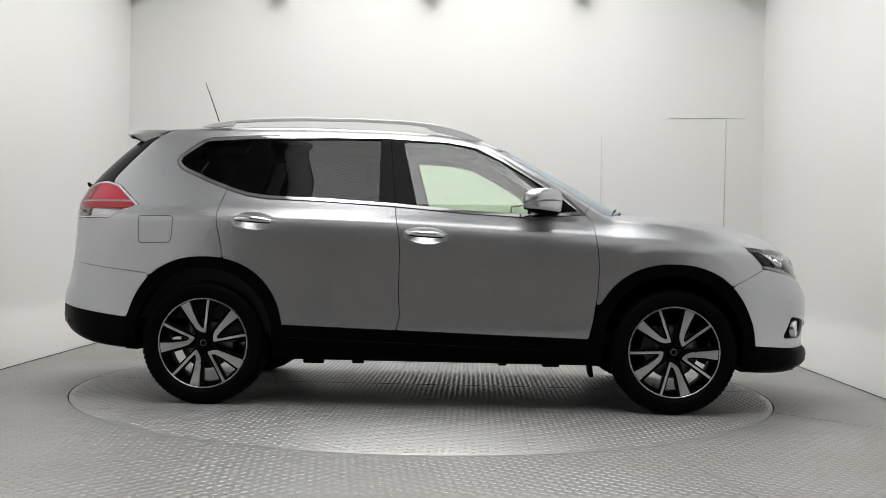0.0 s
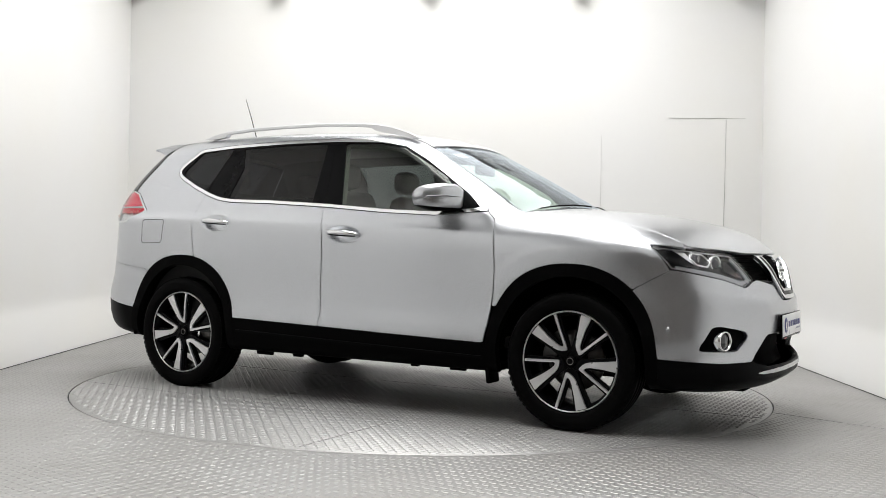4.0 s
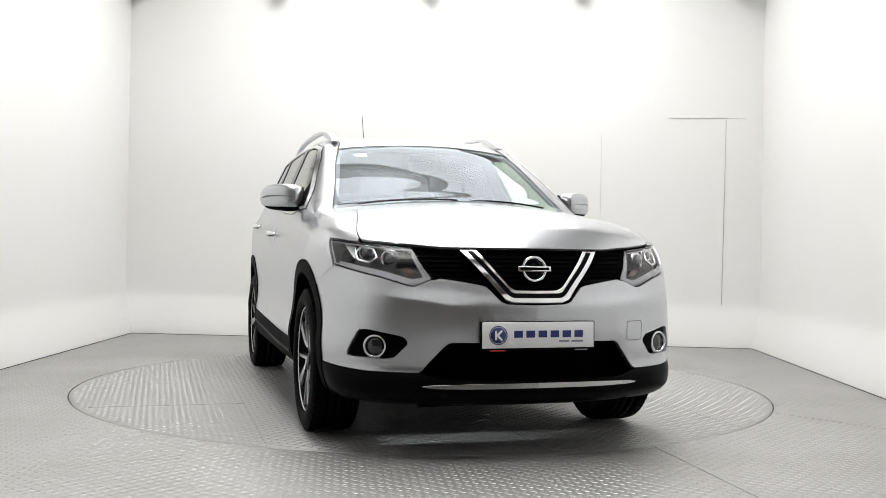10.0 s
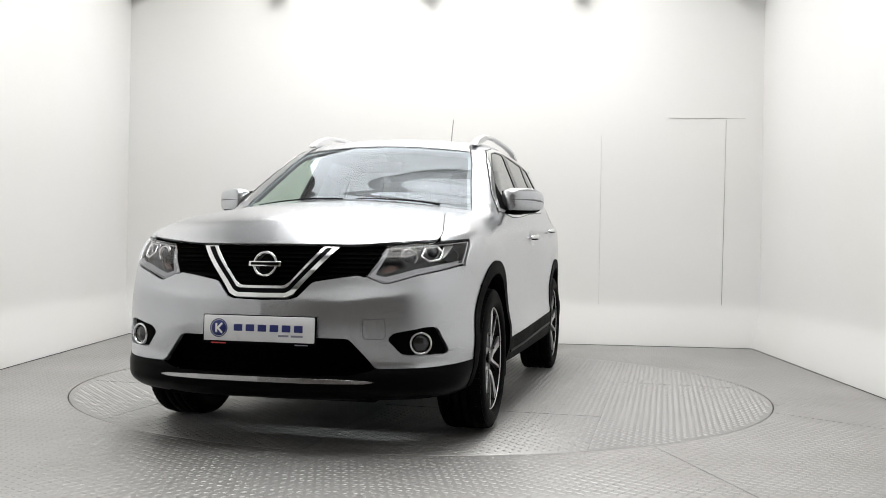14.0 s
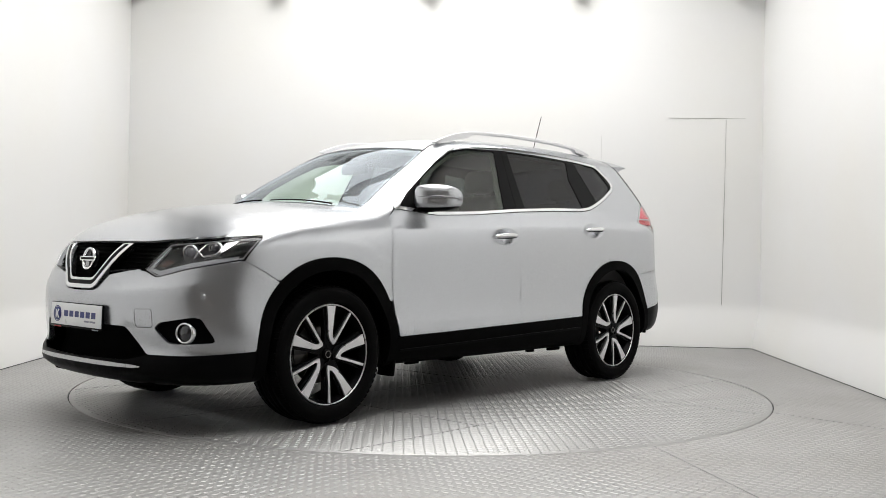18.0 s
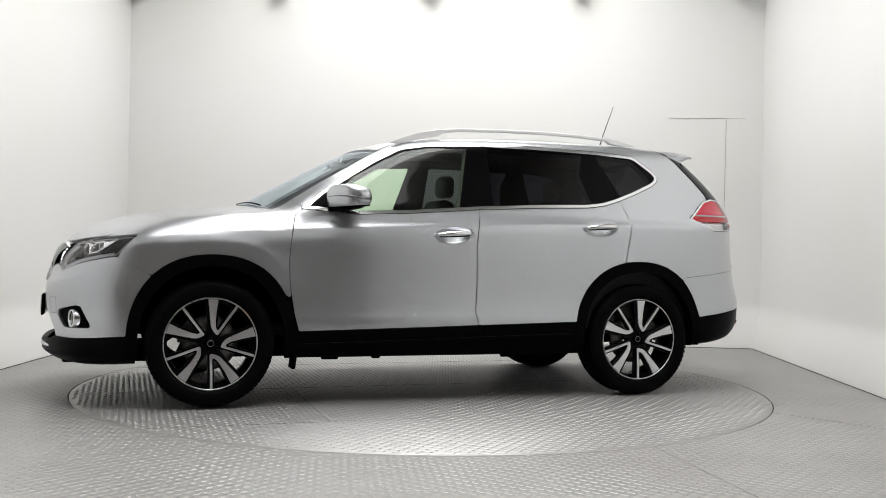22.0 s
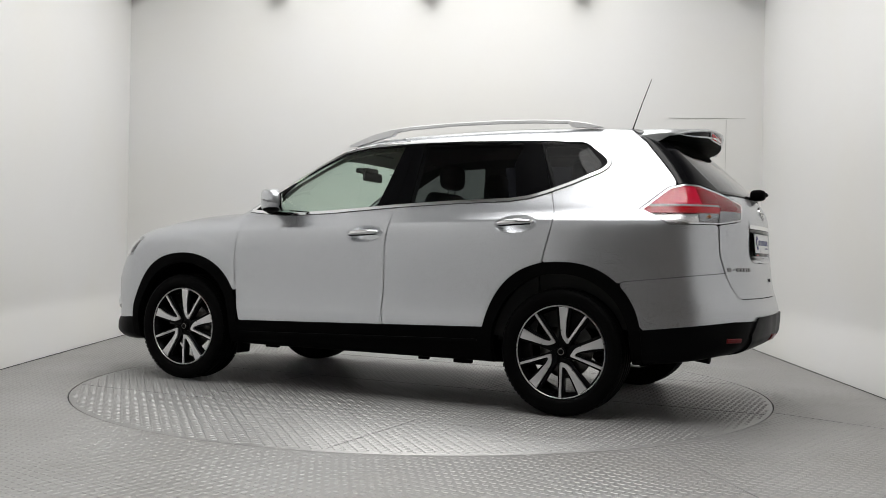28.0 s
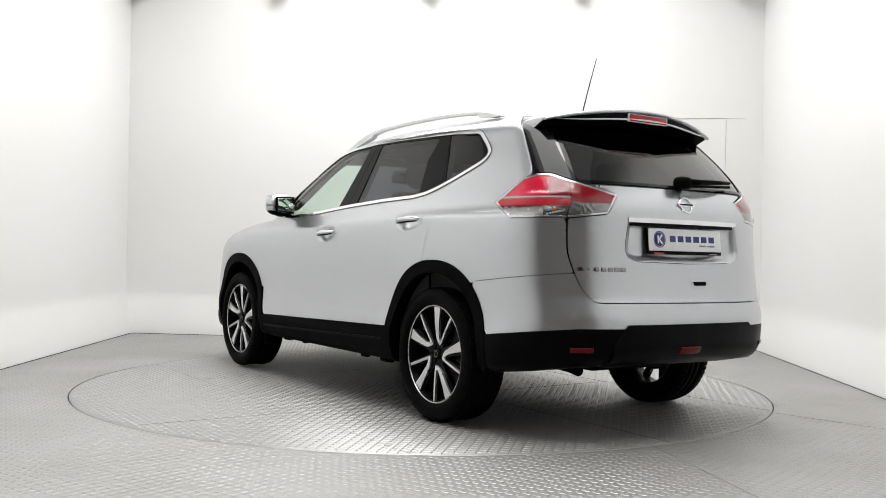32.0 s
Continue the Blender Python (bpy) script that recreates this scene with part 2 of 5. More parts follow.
# ceiling, and the dim workshop behind the camera
ceiling = tagged(part("ceiling", box(7.2, 9.6, 0.1, 0.1, -0.9, HIGH + 0.05), CEIL), "white ceiling over the photo booth", "ceiling", kind="structure")
front = tagged(new("wall_south"), "white lintel over the open front of the booth", "wall", kind="structure")
part("lintel", box(5.95, 0.12, HIGH - 3.2, -0.2, -5.66, (HIGH + 3.2) / 2), WALL, front)
shop = tagged(new("wall_workshop"), "dim brown-grey workshop walls beyond the doorway", "wall", kind="structure")
part("wall_panel", box(9.0, 0.15, 5.0, 0, -9.2, 2.5), DARKWALL, shop)
part("wall_panel", box(0.15, 4.5, 5.0, -4.5, -7.95, 2.5), DARKWALL, shop)
part("wall_panel", box(0.15, 4.5, 5.0, 4.5, -7.95, 2.5), DARKWALL, shop)
part("roof_panel", box(9.0, 4.5, 0.15, 0, -7.95, 5.0), DARKWALL, shop)
part("wall_panel", box(1.5, 0.12, 5.0, -3.95, -5.9, 2.5), DARKWALL, shop)
part("wall_panel", box(1.9, 0.12, 5.0, 3.75, -5.9, 2.5), DARKWALL, shop)

# one luminous stretched ceiling
light = tagged(new("ceiling_light"), "wide luminous white stretched ceiling panel", "ceiling light")
light.location = (0.0, -1.3, HIGH)
part("frame", box(3.7, 6.6, 0.06, 0, 0, -0.032, 0.008), DARKMETAL, light, "grey metal frame")
part("diffuser", box(3.6, 6.5, 0.02, 0, 0, -0.062, 0.004), LAMP, light, "glowing white diffuser")
# added unseen baffles that keep the diffuser's light off the upper walls
for sx in (1.83, -1.83):
    part("light_baffle", box(0.04, 6.54, 1.0, sx, 0, -0.56, 0.006), DARKMETAL, light, "added grey baffle that keeps light off the upper walls")
# an added white one, against a glow on the back wall
part("light_baffle", box(3.6, 0.04, 0.55, 0, 3.275, -0.34, 0.006), CEIL, light, "added white baffle that keeps light off the back wall")
part("light_baffle", box(3.6, 0.04, 1.0, 0, -3.26, -0.56, 0.006), DARKMETAL, light, "added grey baffle that keeps light off the upper walls")
ceiling_lamp(0.0, -1.3, HIGH - 0.085, 3.6, 6.5, CEILING_WATTS)

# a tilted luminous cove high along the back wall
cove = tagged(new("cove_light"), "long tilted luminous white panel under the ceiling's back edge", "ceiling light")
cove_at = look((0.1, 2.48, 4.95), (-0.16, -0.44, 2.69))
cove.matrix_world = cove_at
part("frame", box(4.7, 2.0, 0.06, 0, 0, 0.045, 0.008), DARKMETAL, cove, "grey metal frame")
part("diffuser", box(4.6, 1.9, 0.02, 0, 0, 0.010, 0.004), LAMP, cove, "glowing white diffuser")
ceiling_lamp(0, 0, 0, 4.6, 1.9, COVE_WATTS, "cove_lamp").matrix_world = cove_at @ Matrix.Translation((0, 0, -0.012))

# small grey bodies standing in for soft shadows along the back wall's top
for hx in (-3.0, -1.55, 0.0, 1.5, 3.05):
    p = on_back(hx, 0.0)
    lamp = tagged(new("wall_shade_blob"), "small grey body standing in for a soft shadow at the wall top", "wall lamp", "lamps along the back wall")
    lamp.location = (p.x, p.y - 0.02, 3.60)
    part("housing", lathe([(0.0, -0.11), (0.05, -0.105), (0.09, -0.06), (0.10, 0.0), (0.05, 0.06), (0.0, 0.07)], 24), DARKMETAL, lamp)
    part("bracket", box(0.04, 0.10, 0.04, 0, 0.06, 0.03, 0.005), DARKMETAL, lamp)

# ---- steel floor ----
RIM = 2.248


def lozenges(inside, x0, x1, y0, y1, turn, pitch=0.034, z=0.0, high=0.0028):
    """Raised tread bars, turned by turns, on a square lattice; inside tells where they lie."""
    c, s = math.cos(turn), math.sin(turn)
    r = 0.75 * max(x1 - x0, y1 - y0)
    k = int(r / pitch) + 2
    i, j = np.meshgrid(np.arange(-k, k), np.arange(-k, k), indexing="ij")
    i, j = i.ravel(), j.ravel()
    px, py = i * pitch, j * pitch
    cx, cy = c * px - s * py + (x0 + x1) / 2, s * px + c * py + (y0 + y1) / 2
    ok = (cx > x0) & (cx < x1) & (cy > y0) & (cy < y1)
    ok[ok] = inside(cx[ok], cy[ok])
    cx, cy, par = cx[ok], cy[ok], ((i + j) % 2)[ok]
    a = turn + np.where(par == 0, math.pi / 4, -math.pi / 4)
    ux, uy = np.cos(a), np.sin(a)
    n = len(cx)
    half, wide = pitch * 0.56, pitch * 0.225
    local = [(-half, 0, 0), (0, -wide, 0), (half, 0, 0), (0, wide, 0), (-half * 0.62, 0, high), (0, -wide * 0.5, high), (half * 0.62, 0, high), (0, wide * 0.5, high)]
    v = np.empty((n, 8, 3))
    for q, (lx, ly, lz) in enumerate(local):
        v[:, q, 0] = cx + ux * lx - uy * ly
        v[:, q, 1] = cy + uy * lx + ux * ly
        v[:, q, 2] = z + lz
    tri = np.array([(0, 1, 5), (0, 5, 4), (1, 2, 6), (1, 6, 5), (2, 3, 7), (2, 7, 6), (3, 0, 4), (3, 4, 7), (4, 5, 6), (4, 6, 7)])
    f = (np.arange(n)[:, None, None] * 8 + tri[None]).reshape(-1, 3)
    me = bpy.data.meshes.new("tread")
    me.from_pydata(v.reshape(-1, 3), [], f)
    return me


def in_room(x, y):
    ok = np.ones(len(x), bool)
    for (ax, ay), (bx, by) in zip(FLOOR, FLOOR[1:] + FLOOR[:1]):
        ok &= (bx - ax) * (y - ay) - (by - ay) * (x - ax) < -0.02
    return ok


floor = tagged(new("floor"), "grey chequer-plate steel floor around the turntable", "floor", kind="structure")


def ring_floor():
    """The fixed floor: the room's outline with a round hole for the turntable."""
    n = 180
    v, f = [], []
    for k in range(n):
        a = 2 * math.pi * k / n
        v.append(((RIM + 0.0065) * math.cos(a), (RIM + 0.0065) * math.sin(a), 0))
    for k in range(n):
        a = 2 * math.pi * k / n
        d = Vector((math.cos(a), math.sin(a)))
        best = 99
        for (ax, ay), (bx, by) in zip(FLOOR, FLOOR[1:] + FLOOR[:1]):
            ex, ey = bx - ax, by - ay
            den = d.x * ey - d.y * ex
            if abs(den) > 1e-9:
                r = (ax * ey - ay * ex) / den
                w = ((ax * d.y - ay * d.x) / den)
                if r > 0 and -0.001 <= w <= 1.001:
                    best = min(best, r)
        v.append((d.x * (best + 0.04), d.y * (best + 0.04), 0))
    for k in range(n):
        f.append((k, n + k, n + (k + 1) % n, (k + 1) % n))
    base = len(v)
    for k in range(n):
        v.append((v[k][0], v[k][1], -0.06))
    for k in range(n):
        f.append((k, (k + 1) % n, base + (k + 1) % n, base + k))
    return mesh_of("floor_sheet", v, f)


part("floor_sheet", ring_floor(), PLATE, floor)
part("shop_floor", box(9.0, 4.6, 0.1, 0, -7.9, -0.052), mat("workshop_concrete", (0.13, 0.12, 0.11), 0.7, 0, 0, 0.2, 3), floor)
tread = part("tread_pattern", lozenges(lambda x, y: in_room(x, y) & (np.hypot(x, y) > RIM + 0.02), -3.1, 3.3, -5.0, 3.5, 0.09, high=0.0015), PLATE, floor, "raised tread bars")
tread["kind"] = "stuff"


PLATE_SEAM = mat("plate_seam", (0.20, 0.20, 0.20), 0.7, 0.3, 0, 0.3, 60)


def floor_seam(x0, y0, x1, y1, w=0.004, parent=None, z=0.0004):
    p, q = Vector((x0, y0, z)), Vector((x1, y1, z))
    n = (q - p).normalized().cross(Vector((0, 0, 1))) * w * 0.5
    part("seam", mesh_of("seam", [p - n, q - n, q + n, p + n, p - n + Vector((0, 0, .0016)), q - n + Vector((0, 0, .0016)), q + n + Vector((0, 0, .0016)), p + n + Vector((0, 0, .0016))], [(4, 5, 6, 7), (0, 1, 5, 4), (1, 2, 6, 5), (2, 3, 7, 6), (3, 0, 4, 7)]), PLATE_SEAM, parent or floor)


floor_seam(1.10, -1.98, 1.55, -4.4, 0.003)
floor_seam(2.05, -0.95, 3.0, -2.0, 0.003)

# ---- turntable ----
turntable = tagged(new("turntable"), "round steel turntable of chequer plate in the floor", "turntable")
part("disc", lathe([(0, 0.0), (RIM - 0.004, 0.0), (RIM - 0.002, -0.002), (RIM - 0.002, -0.05), (0, -0.05)], 180), TABLE, turntable)
part("rim_gap", lathe([(RIM - 0.006, -0.008), (RIM + 0.012, -0.008)], 180), SEAM, turntable, "dark gap round the turntable")
for k, (y0, y1, ang) in enumerate([(-2.3, -1.25, 0.0), (-1.25, 0.0, 0.0), (0.0, 1.25, 0.0), (1.25, 2.3, 0.0)]):
    t_ = part("tread_pattern", lozenges(lambda x, y, y0=y0, y1=y1: (np.hypot(x, y) < RIM - 0.03) & (y > y0 + 0.004) & (y < y1 - 0.004), -2.3, 2.3, -2.3, 2.3, ang, high=0.0021), TABLE_TREAD, turntable, "raised tread bars")
    t_["kind"] = "stuff"
for y0 in (-1.25, 0.0, 1.25):
    h_ = math.sqrt(RIM ** 2 - y0 ** 2) - 0.02
    floor_seam(-h_, y0, h_, y0, 0.0013, turntable)
for x0, y0, y1 in ((0.6, -2.1, -1.25), (-0.45, -1.25, 0.0), (0.9, 0.0, 1.25), (-0.6, 1.25, 2.1)):
    floor_seam(x0, y0, x0, y1, 0.0012, turntable)

# ---- the car: one smooth body form, from which each panel is cut ----
def curve(rows):
    """A smooth monotone curve through (x, value) rows."""
    xs = np.array([r[0] for r in rows], float)
    ys = np.array([r[1] for r in rows], float)
    if xs[0] > xs[-1]:
        xs, ys = xs[::-1], ys[::-1]
    h = np.diff(xs)
    d = np.diff(ys) / h
    m = np.zeros(len(xs))
    m[0], m[-1] = d[0], d[-1]
    same = d[:-1] * d[1:] > 0
    w1, w2 = 2 * h[1:] + h[:-1], h[1:] + 2 * h[:-1]
    with np.errstate(divide="ignore", invalid="ignore"):
        hm = (w1 + w2) / (w1 / d[:-1] + w2 / d[1:])
    m[1:-1] = np.where(same, hm, 0)

    def f(x):
        x = np.asarray(x, float)
        c = np.clip(x, xs[0], xs[-1])
        i = np.clip(np.searchsorted(xs, c) - 1, 0, len(xs) - 2)
        t = (c - xs[i]) / h[i]
        a = ys[i] * (1 + 2 * t) * (1 - t) ** 2 + ys[i + 1] * t * t * (3 - 2 * t)
        b = h[i] * (m[i] * t * (1 - t) ** 2 + m[i + 1] * t * t * (t - 1))
        return a + b + np.where(x < xs[0], (x - xs[0]) * m[0], 0) + np.where(x > xs[-1], (x - xs[-1]) * m[-1], 0)

    return f


SIDE = curve([(0.20, 0.80), (0.26, 0.865), (0.33, 0.893), (0.40, 0.908), (0.46, 0.9105), (0.50, 0.9080), (0.535, 0.902), (0.575, 0.8965), (0.63, 0.892), (0.70, 0.8895), (0.80, 0.8895), (0.90, 0.889),
              (0.98, 0.885), (1.03, 0.879), (1.06, 0.872), (1.085, 0.861), (1.12, 0.847), (1.17, 0.826), (1.25, 0.788), (1.40, 0.720), (1.50, 0.675), (1.58, 0.640), (1.66, 0.585), (1.75, 0.50)])
TAPER = curve([(-2.40, 0.10), (-2.10, 0.055), (-1.85, 0.033), (-1.6, 0.018), (-1.3, 0.006), (-0.9, 0.0), (0.4, 0.0), (0.9, 0.010), (1.3, 0.010), (1.6, 0.018), (1.85, 0.04), (2.1, 0.09), (2.4, 0.17)])
NOSE = curve([(0.20, 2.16), (0.25, 2.235), (0.30, 2.285), (0.345, 2.283), (0.40, 2.258), (0.50, 2.268), (0.60, 2.272), (0.66, 2.268), (0.72, 2.25), (0.80, 2.225), (0.88, 2.20), (0.94, 2.165), (1.0, 2.12), (1.1, 2.03)])
NOSE_PLAN = curve([(0, 0), (0.2, 0.008), (0.3, 0.02), (0.4, 0.04), (0.5, 0.072), (0.6, 0.115), (0.7, 0.178), (0.78, 0.25), (0.85, 0.345), (0.92, 0.50), (1.0, 0.72)])
TAIL = curve([(0.22, -2.20), (0.30, -2.27), (0.38, -2.325), (0.475, -2.362), (0.585, -2.368), (0.66, -2.350), (0.71, -2.335), (0.82, -2.318), (0.97, -2.305), (1.114, -2.295), (1.17, -2.280), (1.223, -2.250), (1.314, -2.175), (1.45, -2.035), (1.56, -1.905), (1.70, -1.74)])
TAIL_PLAN = curve([(0, 0), (0.2, 0.006), (0.3, 0.014), (0.4, 0.028), (0.5, 0.05), (0.6, 0.088), (0.7, 0.155), (0.78, 0.235), (0.85, 0.34), (0.92, 0.48), (1.0, 0.70)])
TOP = curve([(2.40, 0.72), (2.30, 0.82), (2.22, 0.905), (2.12, 0.98), (2.0, 1.04), (1.8, 1.095), (1.6, 1.13), (1.4, 1.152), (1.2, 1.166), (1.12, 1.185), (1.0, 1.247), (0.8, 1.358), (0.6, 1.464), (0.45, 1.540), (0.34, 1.586), (0.2, 1.622), (0.0, 1.650),
             (-0.3, 1.668), (-0.8, 1.678), (-1.2, 1.672), (-1.6, 1.654), (-1.8, 1.640), (-2.4, 1.58)])
FLOOR_Z = curve([(-2.4, 0.45), (-2.2, 0.375), (-1.9, 0.325), (-1.0, 0.275), (0.9, 0.27), (1.7, 0.245), (2.0, 0.235), (2.3, 0.225)])


def smax(a, b, k):
    h = np.maximum(k - np.abs(a - b), 0) / k
    return np.maximum(a, b) + h * h * k * 0.25


def form(p):
    """Below nothing inside the car's body, above nothing outside it."""
    x, y, z = p[..., 0], np.abs(p[..., 1]), p[..., 2]
    bulge = 0.014 * (np.exp(-((x - 1.35) / 0.42) ** 2) + np.exp(-((x + 1.36) / 0.45) ** 2)) * np.exp(-((z - 0.80) / 0.17) ** 2)
    cx = np.where(x > 0, x - 1.345, x + 1.348)
    rim = ((np.abs(cx) / 0.463) ** 2.25 + (np.maximum(z - 0.36, 0) / 0.496) ** 2.25) ** (1 / 2.25) - 1
    lip = np.clip((0.27 - rim) / 0.11, 0, 1)
    bulge = bulge + 0.004 * lip * lip * (3 - 2 * lip) * np.clip((z - 0.62) / 0.2, 0, 1) * np.clip((x - 0.85) / 0.2, 0, 1)
    rise = -0.045 * np.clip(x + 0.2, -1.6, 1.2) * np.exp(-((z - 1.03) / 0.085) ** 4)
    side = y - (SIDE(z - rise) - TAPER(x) + bulge)
    ridge = 0.012 * np.exp(-np.sqrt((y - 0.395) ** 2 + 0.010 ** 2) / 0.085) * np.exp(-((z - 0.61) / 0.10) ** 4)
    ridge = ridge + 0.009 * np.exp(-np.sqrt((z - 0.685 - 0.10 * (y - 0.4)) ** 2 + 0.006 ** 2) / 0.045) * np.clip((y - 0.36) / 0.14, 0, 1) * np.clip((0.84 - y) / 0.12, 0, 1)
    nose = x - (NOSE(z) - NOSE_PLAN(y) + ridge)
    tail = (TAIL(z) + TAIL_PLAN(y)) - x
    steep = np.where(z > 1.2, 0.72, 1.0)
    top = (z - (TOP(x + 0.30 * y * y) - 0.10 * y * y)) * 0.93
    low = FLOOR_Z(x) - z
    ends = np.maximum(nose * 0.93, tail * steep)
    a = smax(side, ends, 0.10)
    a = smax(a, top, 0.085)
    return smax(a, low, 0.05)


def body_form():
    """Half of the body (y above nothing) as a quad grid: places, normals and faces."""
    fore, aft, mid_z = 1.45, -1.55, 0.72
    ua = np.linspace(0.0, math.pi / 2, 84)
    us = np.linspace(fore, aft, 172)[1:-1]
    xc = np.concatenate([np.full(len(ua), fore), us, np.full(len(ua), aft)])
    al = np.concatenate([ua, np.full(len(us), math.pi / 2), math.pi - ua[::-1]])
    ph = np.linspace(0, math.pi, 150)
    X, P = np.meshgrid(xc, ph, indexing="ij")
    A, _ = np.meshgrid(al, ph, indexing="ij")
    o = np.stack([X, np.zeros_like(X), np.full_like(X, mid_z)], -1)
    d = np.stack([np.cos(A), np.sin(A) * np.sin(P), np.sin(A) * np.cos(P)], -1)
    lo, hi = np.zeros_like(X), np.full_like(X, 2.2)
    for _ in range(34):
        mid = (lo + hi) / 2
        inside = form(o + d * mid[..., None]) < 0
        lo, hi = np.where(inside, mid, lo), np.where(inside, hi, mid)
    v = (o + d * lo[..., None]).reshape(-1, 3)
    v[:, 1] = np.maximum(v[:, 1], 0)
    n = normals_at(v)
    nu, np_ = X.shape
    i, j = np.meshgrid(np.arange(nu - 1), np.arange(np_ - 1), indexing="ij")
    a = (i * np_ + j).ravel()
    q = np.stack([a, a + 1, a + np_ + 1, a + np_], 1)
    t = np.concatenate([q[:, [0, 1, 2]], q[:, [0, 2, 3]]])
    e1, e2 = v[t[:, 1]] - v[t[:, 0]], v[t[:, 2]] - v[t[:, 0]]
    area = np.linalg.norm(np.cross(e1, e2), axis=1)
    t = t[area > 1e-9]
    flip = np.einsum("ij,ij->i", np.cross(v[t[:, 1]] - v[t[:, 0]], v[t[:, 2]] - v[t[:, 0]]), n[t[:, 0]]) < 0
    t[flip] = t[flip][:, ::-1]
    return v, n, t


def normals_at(v):
    g = np.zeros_like(v)
    for k in range(3):
        e = np.zeros(3)
        e[k] = 0.004
        g[:, k] = form(v + e) - form(v - e)
    return g / np.maximum(np.linalg.norm(g, axis=1, keepdims=True), 1e-9)


BODY_V, BODY_N, BODY_T = body_form()


def sd_poly(a, b, poly):
    """Signed distance to a closed outline in a plane; below nothing inside."""
    poly = np.asarray(poly, float)
    best = np.full(len(a), 1e9)
    inside = np.zeros(len(a), bool)
    for (x0, y0), (x1, y1) in zip(poly, np.roll(poly, -1, axis=0)):
        ex, ey = x1 - x0, y1 - y0
        t = np.clip(((a - x0) * ex + (b - y0) * ey) / (ex * ex + ey * ey + 1e-12), 0, 1)
        best = np.minimum(best, (a - x0 - t * ex) ** 2 + (b - y0 - t * ey) ** 2)
        cross = (y0 > b) != (y1 > b)
        with np.errstate(divide="ignore", invalid="ignore"):
            inside ^= cross & (a < ex * (b - y0) / (y1 - y0 if y1 != y0 else 1e-12) + x0)
    return np.where(inside, -1, 1) * np.sqrt(best)


def clip(v, n, t, s):
    """The piece of a mesh where s is below nothing, cut cleanly along s = 0."""
    neg = s <= 0
    k = neg[t].sum(1)
    keep = [t[k == 3]]
    vs, ns = [v], [n]
    edges = {}
    count = len(v)
    mixed = t[(k == 1) | (k == 2)]
    if len(mixed):
        m = neg[mixed]
        one = m.sum(1) == 1
        # turn each face so that its lone corner comes first
        lone = np.where(one, m.argmax(1), (~m).argmax(1))
        r = np.stack([mixed[np.arange(len(mixed)), (lone + q) % 3] for q in range(3)], 1)
        e = np.concatenate([r[:, [0, 1]], r[:, [0, 2]]])
        key = np.sort(e, 1)
        uniq, inv = np.unique(key, axis=0, return_inverse=True)
        inv = inv.ravel()
        sa, sb = s[uniq[:, 0]], s[uniq[:, 1]]
        w = (sa / (sa - sb + 1e-15))[:, None]
        nv = v[uniq[:, 0]] * (1 - w) + v[uniq[:, 1]] * w
        nn = n[uniq[:, 0]] * (1 - w) + n[uniq[:, 1]] * w
        nn /= np.maximum(np.linalg.norm(nn, axis=1, keepdims=True), 1e-9)
        vs.append(nv)
        ns.append(nn)
        p, q = inv[:len(r)] + count, inv[len(r):] + count
        keep.append(np.stack([r[one][:, 0], p[one], q[one]], 1))
        two = ~one
        keep.append(np.stack([p[two], r[two][:, 1], r[two][:, 2]], 1))
        keep.append(np.stack([p[two], r[two][:, 2], q[two]], 1))
    t = np.concatenate(keep)
    v, n = np.concatenate(vs), np.concatenate(ns)
    used, t2 = np.unique(t, return_inverse=True)
    return v[used], n[used], t2.reshape(-1, 3)


